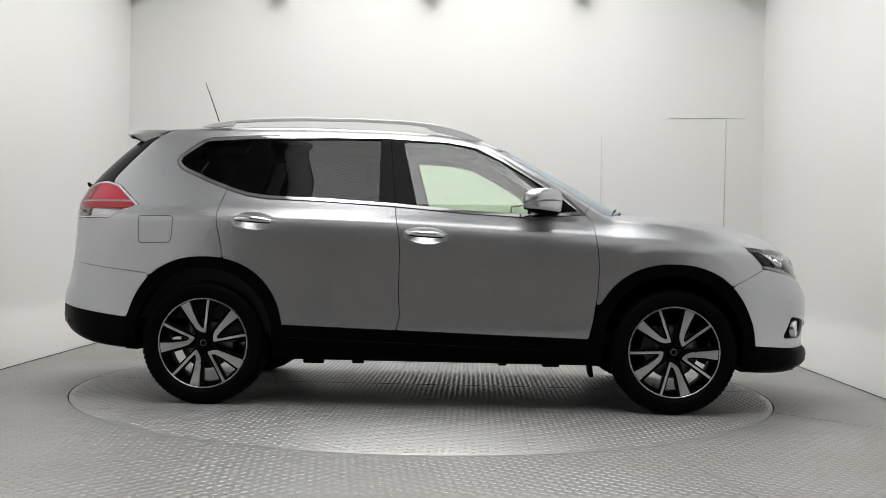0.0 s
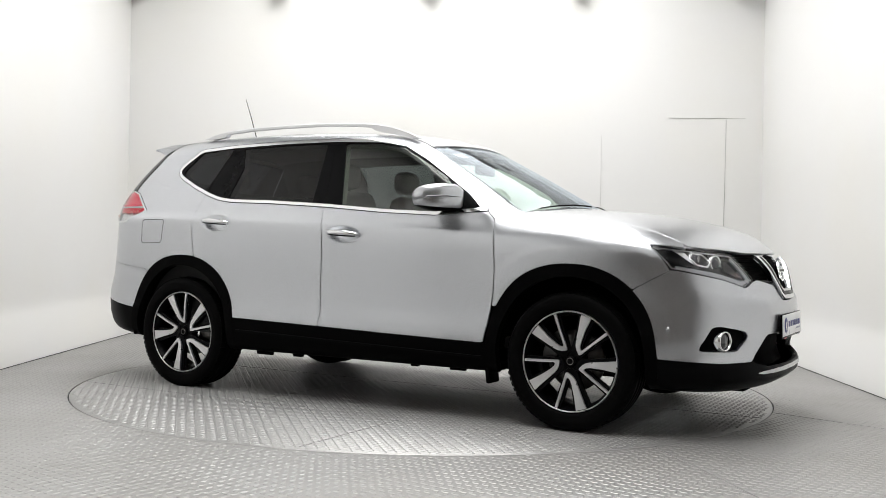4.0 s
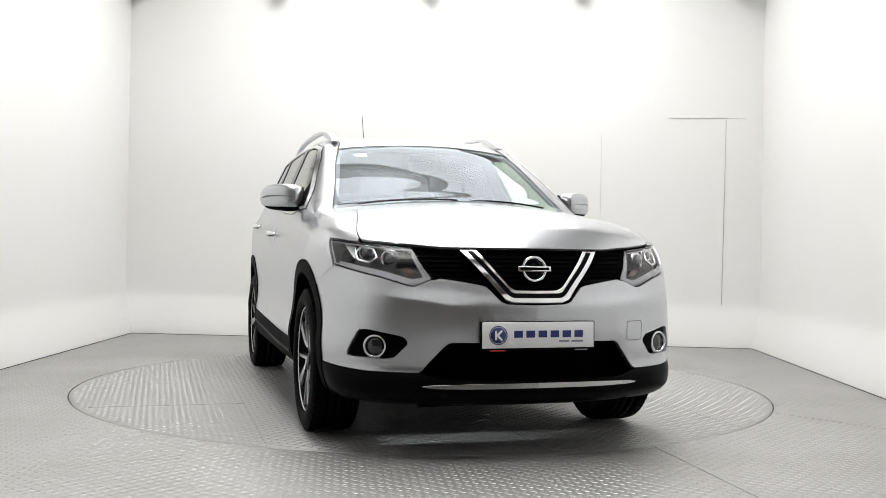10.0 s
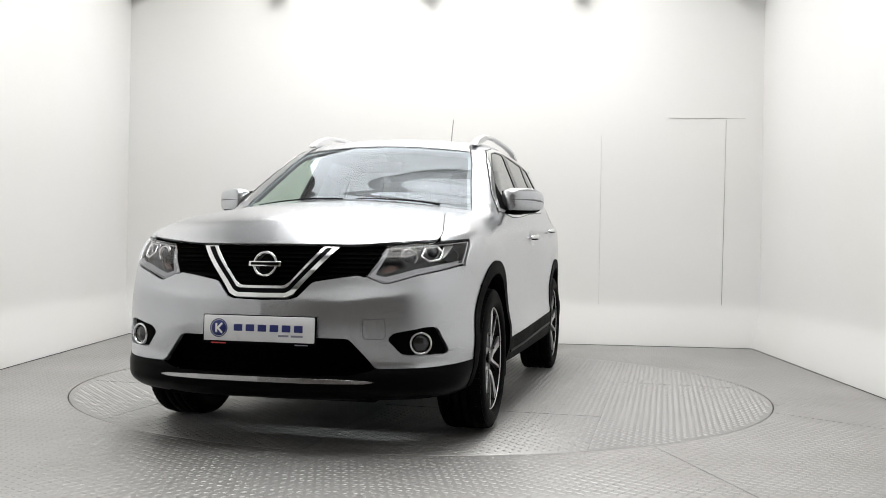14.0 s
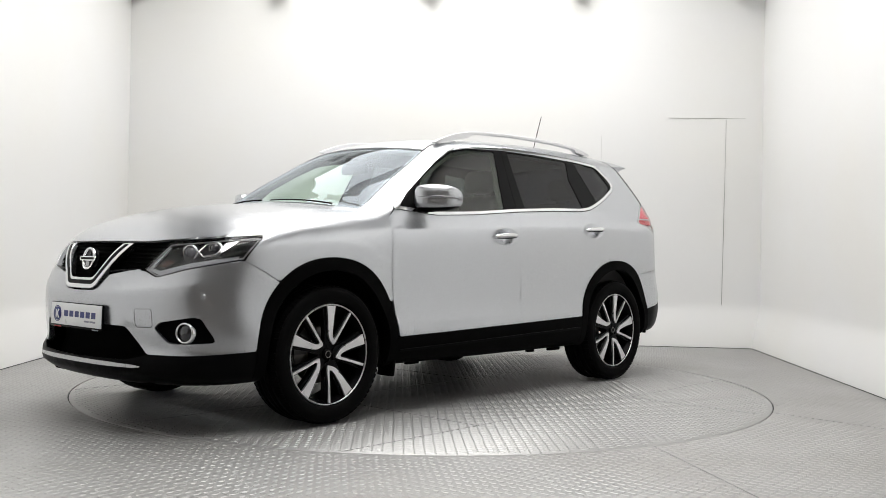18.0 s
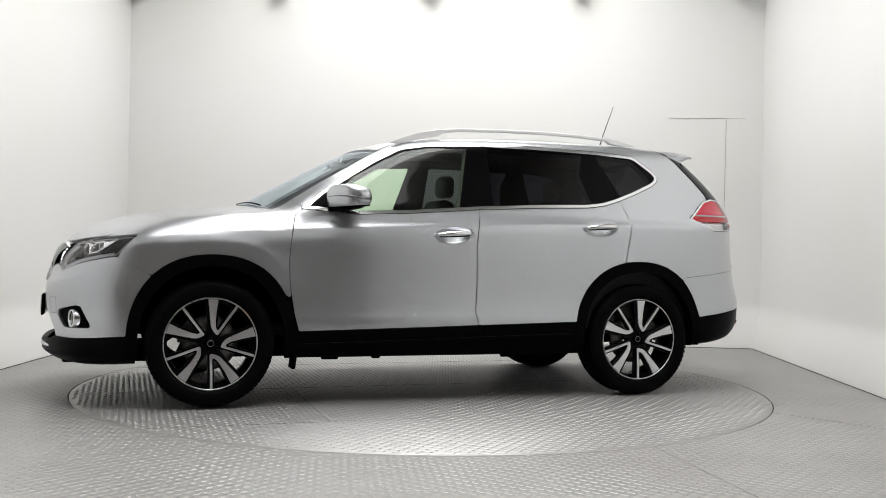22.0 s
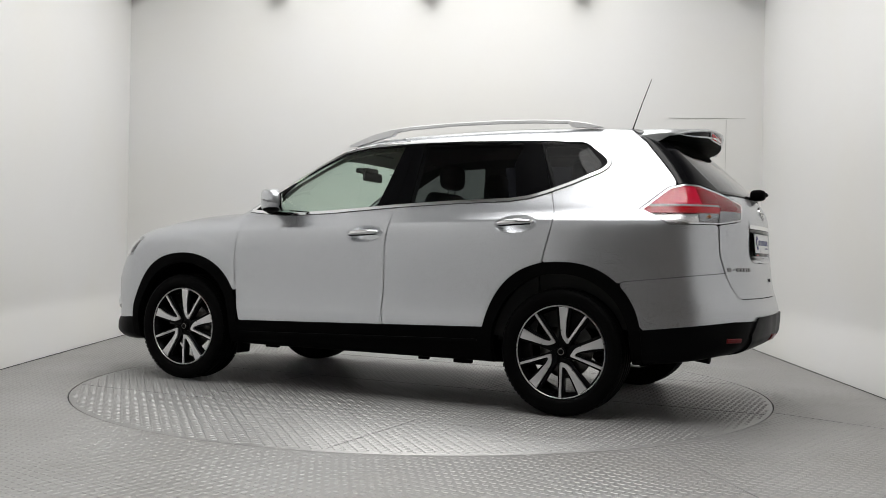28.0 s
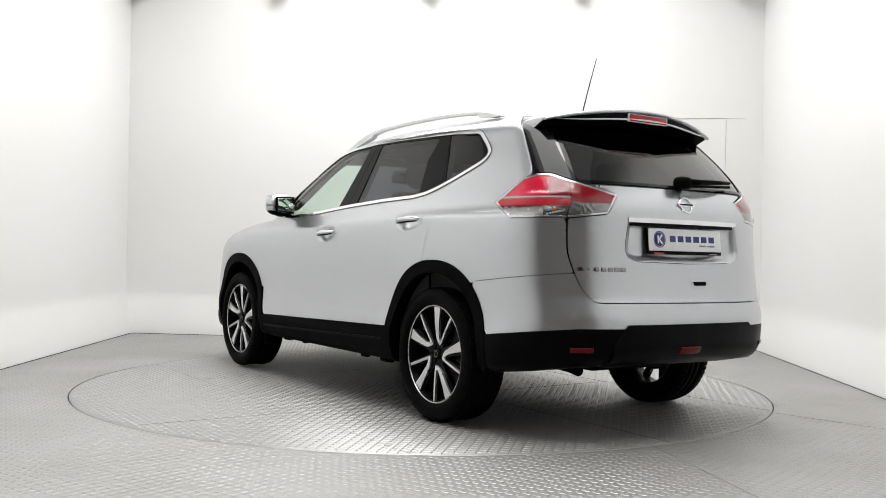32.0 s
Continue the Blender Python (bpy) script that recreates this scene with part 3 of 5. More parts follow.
def shell(name, v, n, t, thick, lift=0.0, both=False, skip_mid=True):
    """A mesh with smooth true normals and a rim turned inwards by thick."""
    v = v + n * lift
    if both:
        m = np.array([1, -1, 1.0])
        c = len(v)
        v, n, t = np.concatenate([v, v * m]), np.concatenate([n, n * m]), np.concatenate([t, t[:, ::-1] + c])
    e = np.concatenate([t[:, [0, 1]], t[:, [1, 2]], t[:, [2, 0]]])
    key = np.sort(e, 1)
    uniq, first, cnt = np.unique(key, axis=0, return_index=True, return_counts=True)
    rim = e[first[cnt == 1]]
    if skip_mid:
        rim = rim[~((np.abs(v[rim[:, 0], 1]) < 1e-5) & (np.abs(v[rim[:, 1], 1]) < 1e-5))]
    faces = [t]
    allv, alln = [v], [n]
    if thick and len(rim):
        a, b = v[rim[:, 0]], v[rim[:, 1]]
        na, nb = n[rim[:, 0]], n[rim[:, 1]]
        side = np.cross(b - a, na)
        side /= np.maximum(np.linalg.norm(side, axis=1, keepdims=True), 1e-9)
        c = len(v)
        k = len(rim)
        # a narrow rolled edge, then the flange
        r = min(0.0022, thick * 0.3)
        e1a, e1b = a - na * r + side * r * 0.35, b - nb * r + side * r * 0.35
        e2a, e2b = a - na * thick, b - nb * thick
        allv += [a, b, e1a, e1b, e1a, e1b, e2a, e2b]
        s1 = na * 0.6 + side * 0.8
        s2 = nb * 0.6 + side * 0.8
        alln += [na, nb, s1, s2, side, side, side, side]
        i = np.arange(k)
        q = lambda g: c + g * k + i
        faces.append(np.stack([q(1), q(0), q(2)], 1))
        faces.append(np.stack([q(1), q(2), q(3)], 1))
        faces.append(np.stack([q(5), q(4), q(6)], 1))
        faces.append(np.stack([q(5), q(6), q(7)], 1))
    v, n, t = np.concatenate(allv), np.concatenate(alln), np.concatenate(faces)
    me = bpy.data.meshes.new(name)
    me.vertices.add(len(v))
    me.vertices.foreach_set("co", v.ravel())
    me.loops.add(len(t) * 3)
    me.loops.foreach_set("vertex_index", t.ravel())
    me.polygons.add(len(t))
    me.polygons.foreach_set("loop_start", np.arange(0, len(t) * 3, 3))
    me.polygons.foreach_set("use_smooth", np.ones(len(t), bool))
    me.update(calc_edges=True)
    me.normals_split_custom_set_from_vertices(n.tolist())
    return me


def finer(v, n, t):
    """Each face cut in four, with the new corners laid on the body form."""
    e = np.concatenate([t[:, [0, 1]], t[:, [1, 2]], t[:, [2, 0]]])
    key = np.sort(e, 1)
    uniq, inv = np.unique(key, axis=0, return_inverse=True)
    inv = inv.ravel()
    m = (v[uniq[:, 0]] + v[uniq[:, 1]]) / 2
    mn = normals_at(m)
    m = m - mn * form(m)[:, None]
    m[:, 1] = np.maximum(m[:, 1], 0)
    k, c = len(t), len(v)
    a, b, d = inv[:k] + c, inv[k:2 * k] + c, inv[2 * k:] + c
    out = np.concatenate([np.stack([t[:, 0], a, d], 1), np.stack([t[:, 1], b, a], 1), np.stack([t[:, 2], d, b], 1), np.stack([a, b, d], 1)])
    return np.concatenate([v, m]), np.concatenate([n, mn]), out


def panel(name, region, material, parent, label="", thick=0.016, lift=0.0, sides="lr", fine=0):
    """Cuts the region out of the body form. sides: l, r or lr for the two sides apart, c for one piece across the middle."""
    v, n, t = BODY_V, BODY_N, BODY_T
    s = region(v[:, 0], v[:, 1], v[:, 2])
    t = t[(s[t] < (0.03 if fine else 0.0)).any(1)]
    for k in range(fine):
        used, idx = np.unique(t, return_inverse=True)
        v, n, t = finer(v[used], n[used], idx.reshape(-1, 3))
        s = region(v[:, 0], v[:, 1], v[:, 2])
        t = t[(s[t] < (0.012 if k + 1 < fine else 0.0)).any(1)]
    v, n, t = clip(v, n, t, s)
    if callable(lift):
        v = v + n * lift(v[:, 0], v[:, 1], v[:, 2])[:, None]
        fn = np.cross(v[t[:, 1]] - v[t[:, 0]], v[t[:, 2]] - v[t[:, 0]])
        n = np.zeros_like(v)
        for k in range(3):
            np.add.at(n, t[:, k], fn)
        n /= np.maximum(np.linalg.norm(n, axis=1, keepdims=True), 1e-12)
        lift = 0.0
    out = []
    if sides == "c":
        out.append(part(name, shell(name, v, n, t, thick, lift, True), material, parent, label))
    else:
        m = np.array([1, -1, 1.0])
        if "l" in sides:
            out.append(part(name, shell(name, v, n, t, thick, lift), material, parent, label))
        if "r" in sides:
            out.append(part(name, shell(name, v * m, n * m, t[:, ::-1], thick, lift), material, parent, label))
    return out


def meet(o, d, far=2.0):
    """Where the ray from o (inside the body) along d leaves it, and the normal there."""
    o, d = np.array(o, float), np.array(d, float)
    lo, hi = 0.0, far
    for _ in range(40):
        mid = (lo + hi) / 2
        if form((o + d * mid)[None])[0] < 0:
            lo = mid
        else:
            hi = mid
    p = o + d * lo
    return Vector(p), Vector(normals_at(p[None])[0])


def on_side(x, z, left=True):
    p, n = meet((x, 0.0, z), (0, 1, 0))
    return (p, n) if left else (Vector((p.x, -p.y, p.z)), Vector((n.x, -n.y, n.z)))


def on_front(y, z):
    p, n = meet((0.8, abs(y), z), (1, 0, 0))
    return (p, n) if y >= 0 else (Vector((p.x, -p.y, p.z)), Vector((n.x, -n.y, n.z)))


def on_rear(y, z):
    p, n = meet((-0.8, abs(y), z), (-1, 0, 0))
    return (p, n) if y >= 0 else (Vector((p.x, -p.y, p.z)), Vector((n.x, -n.y, n.z)))


def on_top(x, y):
    p, n = meet((x, abs(y), 0.8), (0, 0, 1))
    return (p, n) if y >= 0 else (Vector((p.x, -p.y, p.z)), Vector((n.x, -n.y, n.z)))


def facing(p, n, lift=0.0, up=(0, 0, 1)):
    """A pose on a surface: z along the normal n, y as far as can be along up."""
    n = Vector(n).normalized()
    x = Vector(up).cross(n).normalized()
    y = n.cross(x)
    m = Matrix((x, y, n)).transposed().to_4x4()
    m.translation = Vector(p) + n * lift
    return m


def mirrored(me):
    """A copy of a mesh flipped to the other side of the car."""
    c = me.copy()
    k = len(c.vertices)
    co = np.empty(k * 3)
    c.vertices.foreach_get("co", co)
    co = co.reshape(-1, 3)
    co[:, 1] *= -1
    c.vertices.foreach_set("co", co.ravel())
    c.flip_normals()
    c.update()
    return c


def pair(name, me, material, parent, label=""):
    """One part on the left side and its mirror image on the right."""
    if isinstance(me, bmesh.types.BMesh):
        data = bpy.data.meshes.new(name)
        me.to_mesh(data)
        me.free()
        me = data
    if not me.materials:
        me.materials.append(material)
    parents = parent if isinstance(parent, (list, tuple)) else (parent, parent)
    return [part(name, me, material, parents[0], label), part(name, mirrored(me), material, parents[1], label)]


# ---- the car's panels ----
car = tagged(new("car"), "silver metallic sport utility car with black cladding on the turntable", "car")
GAP = 0.0030

DLO = [(0.843, 1.135), (0.526, 1.112), (0.177, 1.129), (-0.251, 1.164), (-0.682, 1.189), (-1.0, 1.200), (-1.12, 1.216), (-1.226, 1.247), (-1.364, 1.298),
       (-1.52, 1.366), (-1.556, 1.392), (-1.569, 1.421), (-1.556, 1.450), (-1.53, 1.475), (-1.45, 1.535), (-1.425, 1.552), (-1.393, 1.563), (-1.131, 1.580), (-0.674, 1.591),
       (-0.303, 1.590), (0.036, 1.572), (0.215, 1.541), (0.386, 1.453), (0.555, 1.347), (0.721, 1.239)]
DOOR_CUT = [(-0.236, 0.38), (-0.231, 0.46), (-0.214, 0.54), (-0.221, 0.62), (-0.224, 0.717), (-0.220, 0.921), (-0.232, 1.023), (-0.249, 1.108), (-0.252, 1.166), (-0.304, 1.60)]
DOOR_FRONT = [(0.835, 1.142), (0.849, 1.124), (0.884, 1.096), (0.894, 1.054), (0.913, 0.933), (0.921, 0.829), (0.915, 0.691), (0.891, 0.536), (0.853, 0.38)]
DOOR_REAR = [(-0.86, 0.38), (-1.20, 0.72), (-1.236, 0.841), (-1.258, 0.942), (-1.283, 1.043), (-1.292, 1.111), (-1.273, 1.179), (-1.249, 1.249), (-1.112, 1.60)]
LAMP_FRONT = [(-0.385, 0.962), (-0.468, 0.838), (-0.78, 0.790), (-0.955, 0.752), (-0.985, 0.752), (-1.075, 0.785), (-0.930, 0.922)]
LAMP_REAR = [(-0.428, 1.154), (-0.594, 1.276), (-0.678, 1.296), (-0.758, 1.292), (-0.839, 1.267), (-1.037, 1.222), (-1.146, 1.196), (-1.080, 1.100), (-0.84, 1.076), (-0.510, 1.073)]
GRILLE = [(-0.1, 0.672), (0.13, 0.679), (0.164, 0.689), (0.227, 0.757), (0.34, 0.776), (0.432, 0.789), (0.51, 0.925), (0.52, 1.0), (-0.1, 1.0)]
INTAKE = [(-0.1, 0.512), (0.385, 0.512), (0.405, 0.502), (0.505, 0.385), (0.50, 0.372), (0.4, 0.352), (-0.1, 0.345)]
FOG = [(0.752, 0.560), (0.72, 0.563), (0.582, 0.536), (0.556, 0.509), (0.614, 0.441), (0.65, 0.436), (0.786, 0.441), (0.792, 0.46)]
GATE_EDGE = curve([(0.66, 0.53), (0.68, 0.578), (0.737, 0.625), (0.83, 0.658), (0.934, 0.678), (1.084, 0.675), (1.163, 0.652), (1.204, 0.645), (1.27, 0.626), (1.4, 0.60)])
HOOD_SIDE = curve([(0.9, 0.60), (1.05, 0.612), (1.46, 0.645), (1.72, 0.698), (1.86, 0.722), (1.95, 0.712), (2.05, 0.70)])
HOOD_EDGE = curve([(0, 0.922), (0.35, 0.922), (0.54, 0.936), (0.71, 0.952), (0.82, 0.966)])
PILLAR = curve([(-1.9, 0.500), (-1.6, 0.512), (-1.0, 0.520), (-0.3, 0.520), (0.2, 0.512), (0.34, 0.545), (0.45, 0.578), (0.7, 0.625), (1.0, 0.690), (1.1, 0.71)])


def arch(x, z, rx, rz, n=2.25):
    out = None
    for cx in (1.345, -1.348):
        r = ((np.abs(x - cx) / rx) ** n + (np.maximum(z - 0.36, 0) / rz) ** n) ** (1 / n)
        s = (r - 1) * 0.47
        out = s if out is None else np.minimum(out, s)
    return out


def arch_out(x, z):
    return arch(x, z, 0.463, 0.496)


def sill(x):
    return 0.448 - 0.028 * x


def bow(x, y):
    return x + 0.30 * y * y


def lamp_front(x, y, z):
    return np.maximum(sd_poly(y - 0.7 * x, z, LAMP_FRONT), 1.6 - x)


def lamp_rear(x, y, z):
    return np.maximum(sd_poly(y + 0.7 * x, z, LAMP_REAR), x + 1.6)


def grille_zone(x, y, z):
    return np.maximum(sd_poly(y, z, GRILLE), 1.9 - x)


def hood(x, y, z):
    return np.maximum.reduce([y - HOOD_SIDE(x), 1.165 - bow(x, y), HOOD_EDGE(y) - z])


def windscreen(x, y, z):
    return np.maximum.reduce([bow(x, y) - 1.150, 0.415 - bow(x, y), (y - PILLAR(x)), 1.1 - z])


def roof(x, y, z):
    return np.maximum.reduce([bow(x, y) - 0.405, -1.66 - x, y - PILLAR(x), 1.45 - z])


def dish(x, z, cx, cz):
    """The lens-shaped recess behind a door handle."""
    return (np.sqrt(((x - cx) / 0.128) ** 2 + ((z - cz - 0.055 * (cx - x)) / 0.050) ** 2) - 1) * 0.05


def door_f(x, y, z):
    return np.maximum.reduce([-dish(x, z, -0.072, 1.0), sd_poly(x, z, DOOR_CUT[:9] + [(-0.252, 1.25), (0.6, 1.25)] + DOOR_FRONT), -sd_poly(x, z, DLO), sill(x) - z, 0.4 - y])


def door_r(x, y, z):
    return np.maximum.reduce([-dish(x, z, -1.068, 1.066), sd_poly(x, z, DOOR_CUT[:9] + [(-0.252, 1.28), (-1.23, 1.28)] + DOOR_REAR[::-1][1:]), -sd_poly(x, z, DLO), sill(x) - z, -arch_out(x, z), 0.4 - y])


FENDER = DOOR_FRONT[::-1] + [(0.9, 1.207), (1.02, 1.30), (2.2, 1.30), (2.0, 0.96), (1.866, 0.838), (1.78, 0.790), (1.69, 0.740), (1.30, 0.42)]


def fender(x, y, z):
    return np.maximum.reduce([sd_poly(x, z, FENDER), -arch_out(x, z), -lamp_front(x, y, z), -hood(x, y, z), -np.maximum(lamp_front(x, y, z), hood(x, y, z)) + 0.007, -windscreen(x, y, z), 0.5 - y, 0.38 - z, -np.maximum(z - 0.62, x - 0.95)])


def skirt_f(x, y):
    return 0.402 - 0.020 * np.clip((x - 1.79) / 0.3, 0, 1) + 0.0 * y


def skirt_r(x, y):
    return 0.500 + 0.055 * np.clip((-1.80 - x) / 0.45, 0, 1)


def bumper_f(x, y, z):
    return np.maximum.reduce([1.3 - x, -sd_poly(x, z, FENDER), -arch_out(x, z), skirt_f(x, y) - z, -lamp_front(x, y, z), -grille_zone(x, y, z),
                              -np.maximum(sd_poly(y, z, INTAKE), 1.9 - x), -np.maximum(sd_poly(y, z, FOG), 1.9 - x), z - HOOD_EDGE(y), -hood(x, y, z), -np.maximum(lamp_front(x, y, z), hood(x, y, z)) + 0.011, -np.maximum(lamp_front(x, y, z), grille_zone(x, y, z)) + 0.014])


def gate_zone(x, y, z):
    return np.maximum.reduce([x + 1.9, y - GATE_EDGE(z), 0.675 - z, z - 1.5])


SPLIT = [(-1.60, 0.60), (-1.69, 0.756), (-1.95, 0.785), (-2.26, 0.822), (-2.6, 0.85), (-2.6, 0.2), (-1.3, 0.2)]


def bumper_r(x, y, z):
    return np.maximum.reduce([sd_poly(x, z, SPLIT), -arch_out(x, z), skirt_r(x, y) - z, -gate_zone(x, y, z)])


BACKLIGHT = [(-1.60, 1.655), (-1.69, 1.590), (-1.745, 1.545), (-1.855, 1.42), (-1.915, 1.348), (-1.938, 1.315), (-1.945, 1.295), (-1.945, 1.244), (-2.6, 1.244), (-2.6, 1.75), (-1.60, 1.75)]


def backlight(x, y, z):
    return np.maximum(sd_poly(x, z, BACKLIGHT), -lamp_rear(x, y, z))


def gate(x, y, z):
    return np.maximum.reduce([gate_zone(x, y, z), -backlight(x, y, z), -lamp_rear(x, y, z), -sd_poly(y, z, RECESS)])


RECESS = [(-0.1, 1.070), (0.37, 1.070), (0.385, 1.05), (0.405, 0.93), (0.385, 0.895), (0.33, 0.878), (-0.1, 0.870)]
QUARTER = [(0.835, 1.142), (0.9, 1.207), (1.08, 1.32), (0.3, 1.8), (-1.66, 1.8), (-1.66, 1.62), (-1.69, 1.585), (-1.745, 1.545), (-2.6, 1.545), (-2.6, 0.85), (-2.26, 0.822), (-1.95, 0.785), (-1.69, 0.756),
           (-1.5, 0.5), (-1.1, 0.5)] + DOOR_REAR[1:8] + [(-1.2, 1.30), (-0.25, 1.30), (0.5, 1.18)]


def quarter(x, y, z):
    return np.maximum.reduce([sd_poly(x, z, QUARTER), -sd_poly(x, z, DLO), -arch_out(x, z), -windscreen(x, y, z), -roof(x, y, z), -lamp_rear(x, y, z), -gate_zone(x, y, z), -backlight(x, y, z), 0.3 - y])


def grown(f, g=GAP):
    return lambda x, y, z: f(x, y, z) + g


bonnet = panel("bonnet", grown(hood), PAINT, car, sides="c")[0]
roof_skin = panel("roof", grown(roof), PAINT, car, sides="c")[0]
panel("wing", grown(fender), PAINT, car)
doors_f = panel("front_door", grown(door_f, 0.003), PAINT, car, fine=1)
doors_r = panel("rear_door", grown(door_r, 0.003), PAINT, car, fine=1)
panel("body_side", grown(quarter), PAINT, car)
bumper_front = panel("front_bumper", grown(bumper_f, 0.0015), PAINT, car, sides="c", thick=0.03)[0]
bumper_rear = panel("rear_bumper", grown(bumper_r, 0.0015), PAINT, car, sides="c")[0]
tailgate = panel("tailgate", grown(gate, 0.005), PAINT, car, sides="c", thick=0.025)[0]

# the dark shell behind the panels, seen in their joints
def behind(x, y, z):
    holes = np.minimum.reduce([sd_poly(x, z, DLO) + 0.0 * y, windscreen(x, y, z), backlight(x, y, z), arch(x, z, 0.42, 0.44), lamp_front(x, y, z), lamp_rear(x, y, z), dish(x, z, -0.072, 1.0), dish(x, z, -1.068, 1.066),
                               np.maximum(sd_poly(y, z, INTAKE), 1.9 - x), np.maximum(sd_poly(y, z, FOG), 1.9 - x), grille_zone(x, y, z), np.maximum(sd_poly(y, z, RECESS), x + 1.9)])
    return np.maximum(-holes + 0.006, 0.30 - z)


panel("inner_shell", behind, VOID, car, "dark structure behind the panel joints", 0.0, -0.017, "c")

# black cladding
panel("wheel_arch_trim", lambda x, y, z: np.maximum.reduce([arch_out(x, z) + 0.001, -arch(x, z, 0.405, 0.432, 2.1), 0.27 - z, 0.3 - y, np.abs(np.abs(x + 0.002) - 1.3465) - 0.47]), BLACK, car, "matt black plastic wheel arch trim", 0.05, 0.006)
panel("sill_trim", lambda x, y, z: np.maximum.reduce([z - sill(x) + 0.002, np.abs(x) - 0.94, -arch(x, z, 0.46, 0.49), 0.5 - y]), BLACK, car, "matt black plastic sill", 0.03, 0.004)
panel("front_skirt", lambda x, y, z: np.maximum.reduce([1.5 - x, z - skirt_f(x, y) + 0.001, -arch(x, z, 0.41, 0.44), -np.maximum(sd_poly(y, z, INTAKE), 1.9 - x)]), SATIN_BLACK, car, "satin black lower bumper", 0.03, 0.002, "c")
panel("rear_skirt", lambda x, y, z: np.maximum.reduce([x + 1.5, z - skirt_r(x, y) + 0.001, -arch(x, z, 0.41, 0.44)]), SATIN_BLACK, car, "satin black lower bumper", 0.03, 0.002, "c")
panel("sill_step", lambda x, y, z: np.maximum.reduce([np.abs(z - sill(x) + 0.075) - 0.006, np.abs(x) - 0.86, -arch(x, z, 0.47, 0.50), 0.5 - y]), SATIN_BLACK, car, "raised satin step along the sill", 0.01, 0.011, fine=2)
panel("underbody", lambda x, y, z: np.maximum.reduce([z - 0.33, -arch(x, z, 0.42, 0.44), y - 0.80]), VOID, car, "black underbody", 0.0, 0.0, "c")

# glass and pillars
panel("windscreen", grown(windscreen, 0.003), SCREEN, car, "clear laminated windscreen", 0.005, -0.004, "c")
F_GLASS = [(0.71, 1.143), (0.5, 1.128), (0.177, 1.143), (-0.125, 1.166), (-0.226, 1.560), (0.034, 1.549), (0.190, 1.521), (0.36, 1.438), (0.54, 1.332)]
R_GLASS = [(-0.350, 1.182), (-0.70, 1.202), (-1.042, 1.220), (-0.990, 1.424), (-1.032, 1.553), (-0.7, 1.563), (-0.361, 1.564)]
Q_GLASS = [(-1.262, 1.272), (-1.40, 1.332), (-1.503, 1.388), (-1.516, 1.405), (-1.505, 1.432), (-1.418, 1.522), (-1.395, 1.537), (-1.13, 1.560)]
for nm, poly, m_, lab in (("front_window", F_GLASS, CLEAR, "green-tinted door glass"), ("rear_window", R_GLASS, PRIVACY, "dark privacy glass"), ("quarter_window", Q_GLASS, PRIVACY, "dark privacy glass")):
    panel(nm, lambda x, y, z, poly=poly: np.maximum(sd_poly(x, z, poly), 0.4 - y), m_, car, lab, 0.004, -0.004)


def pillars(x, y, z):
    inner = np.minimum.reduce([sd_poly(x, z, F_GLASS), sd_poly(x, z, R_GLASS), sd_poly(x, z, Q_GLASS)])
    return np.maximum.reduce([sd_poly(x, z, DLO) + 0.016, -inner + 0.001, 0.4 - y])


def left_of(line, x, z):
    """Below nothing ahead of an upright line of (x, z) rows."""
    return np.interp(z, [b for a, b in line], [a for a, b in line]) - x


panel("front_window_frame", lambda x, y, z: np.maximum(pillars(x, y, z), left_of(DOOR_CUT, x, z) + 0.002), GLOSS_BLACK, car, "gloss black window frame", 0.012, fine=1)
for nm, cut in (("centre_pillar_trim", lambda x: -0.7 - x), ("rear_pillar_trim", lambda x: x + 0.7)):
    panel(nm, lambda x, y, z, cut=cut: np.maximum.reduce([pillars(x, y, z), -left_of(DOOR_CUT, x, z) + 0.002, left_of(DOOR_REAR[6:], x, z) + 0.002, cut(x)]), GLOSS_BLACK, car, "gloss black window pillar", 0.012, fine=1)
panel("quarter_window_frame", lambda x, y, z: np.maximum(pillars(x, y, z), -left_of(DOOR_REAR[6:], x, z) + 0.002), GLOSS_BLACK, car, "gloss black window frame", 0.012, fine=1)
panel("window_seal", lambda x, y, z: np.maximum(np.abs(sd_poly(x, z, DLO) - 0.0018) - 0.0024, 0.4 - y), VOID, car, "black window seal", 0.0, 0.0035, fine=3)
panel("window_moulding", lambda x, y, z: np.maximum(np.abs(sd_poly(x, z, DLO) + 0.008) - 0.0085, 0.4 - y), CHROME, car, "bright chrome window surround", 0.012, 0.005, fine=2)
rear_glass = panel("rear_screen", grown(backlight, 0.002), glass("rear_screen_glass", (0.085, 0.09, 0.105), 0.10), car, "dark rear screen", 0.006, -0.003, "c")[0]
panel("rear_screen_border", lambda x, y, z: np.maximum.reduce([backlight(x, y, z) + 0.004, np.minimum.reduce([-(x + 1.87 + 0.98 * (1.537 - z)), 1.580 - z, z - 1.262]), z - 1.66]), mat("glossy_black_glass_print", (0.004, 0.004, 0.005), 0.10, 0, 0, 0.1, 40, spec=0.25), car, "black border of the rear screen", 0.0, 0.002, "c", fine=1)

# front face
GRILLE_MESH = mat("black_grille", (0.002, 0.002, 0.002), 0.7, 0, 0, 0.2, 60, spec=0.02)
panel("grille", lambda x, y, z: np.maximum.reduce([grille_zone(x, y, z) - 0.03, z - HOOD_EDGE(y) - 0.012]), GRILLE_MESH, car, "black radiator grille", 0.0, -0.035, "c")
panel("lower_grille", lambda x, y, z: np.maximum(sd_poly(y, z, INTAKE) - 0.03, 1.9 - x), VOID, car, "black lower air intake", 0.0, -0.09, "c")
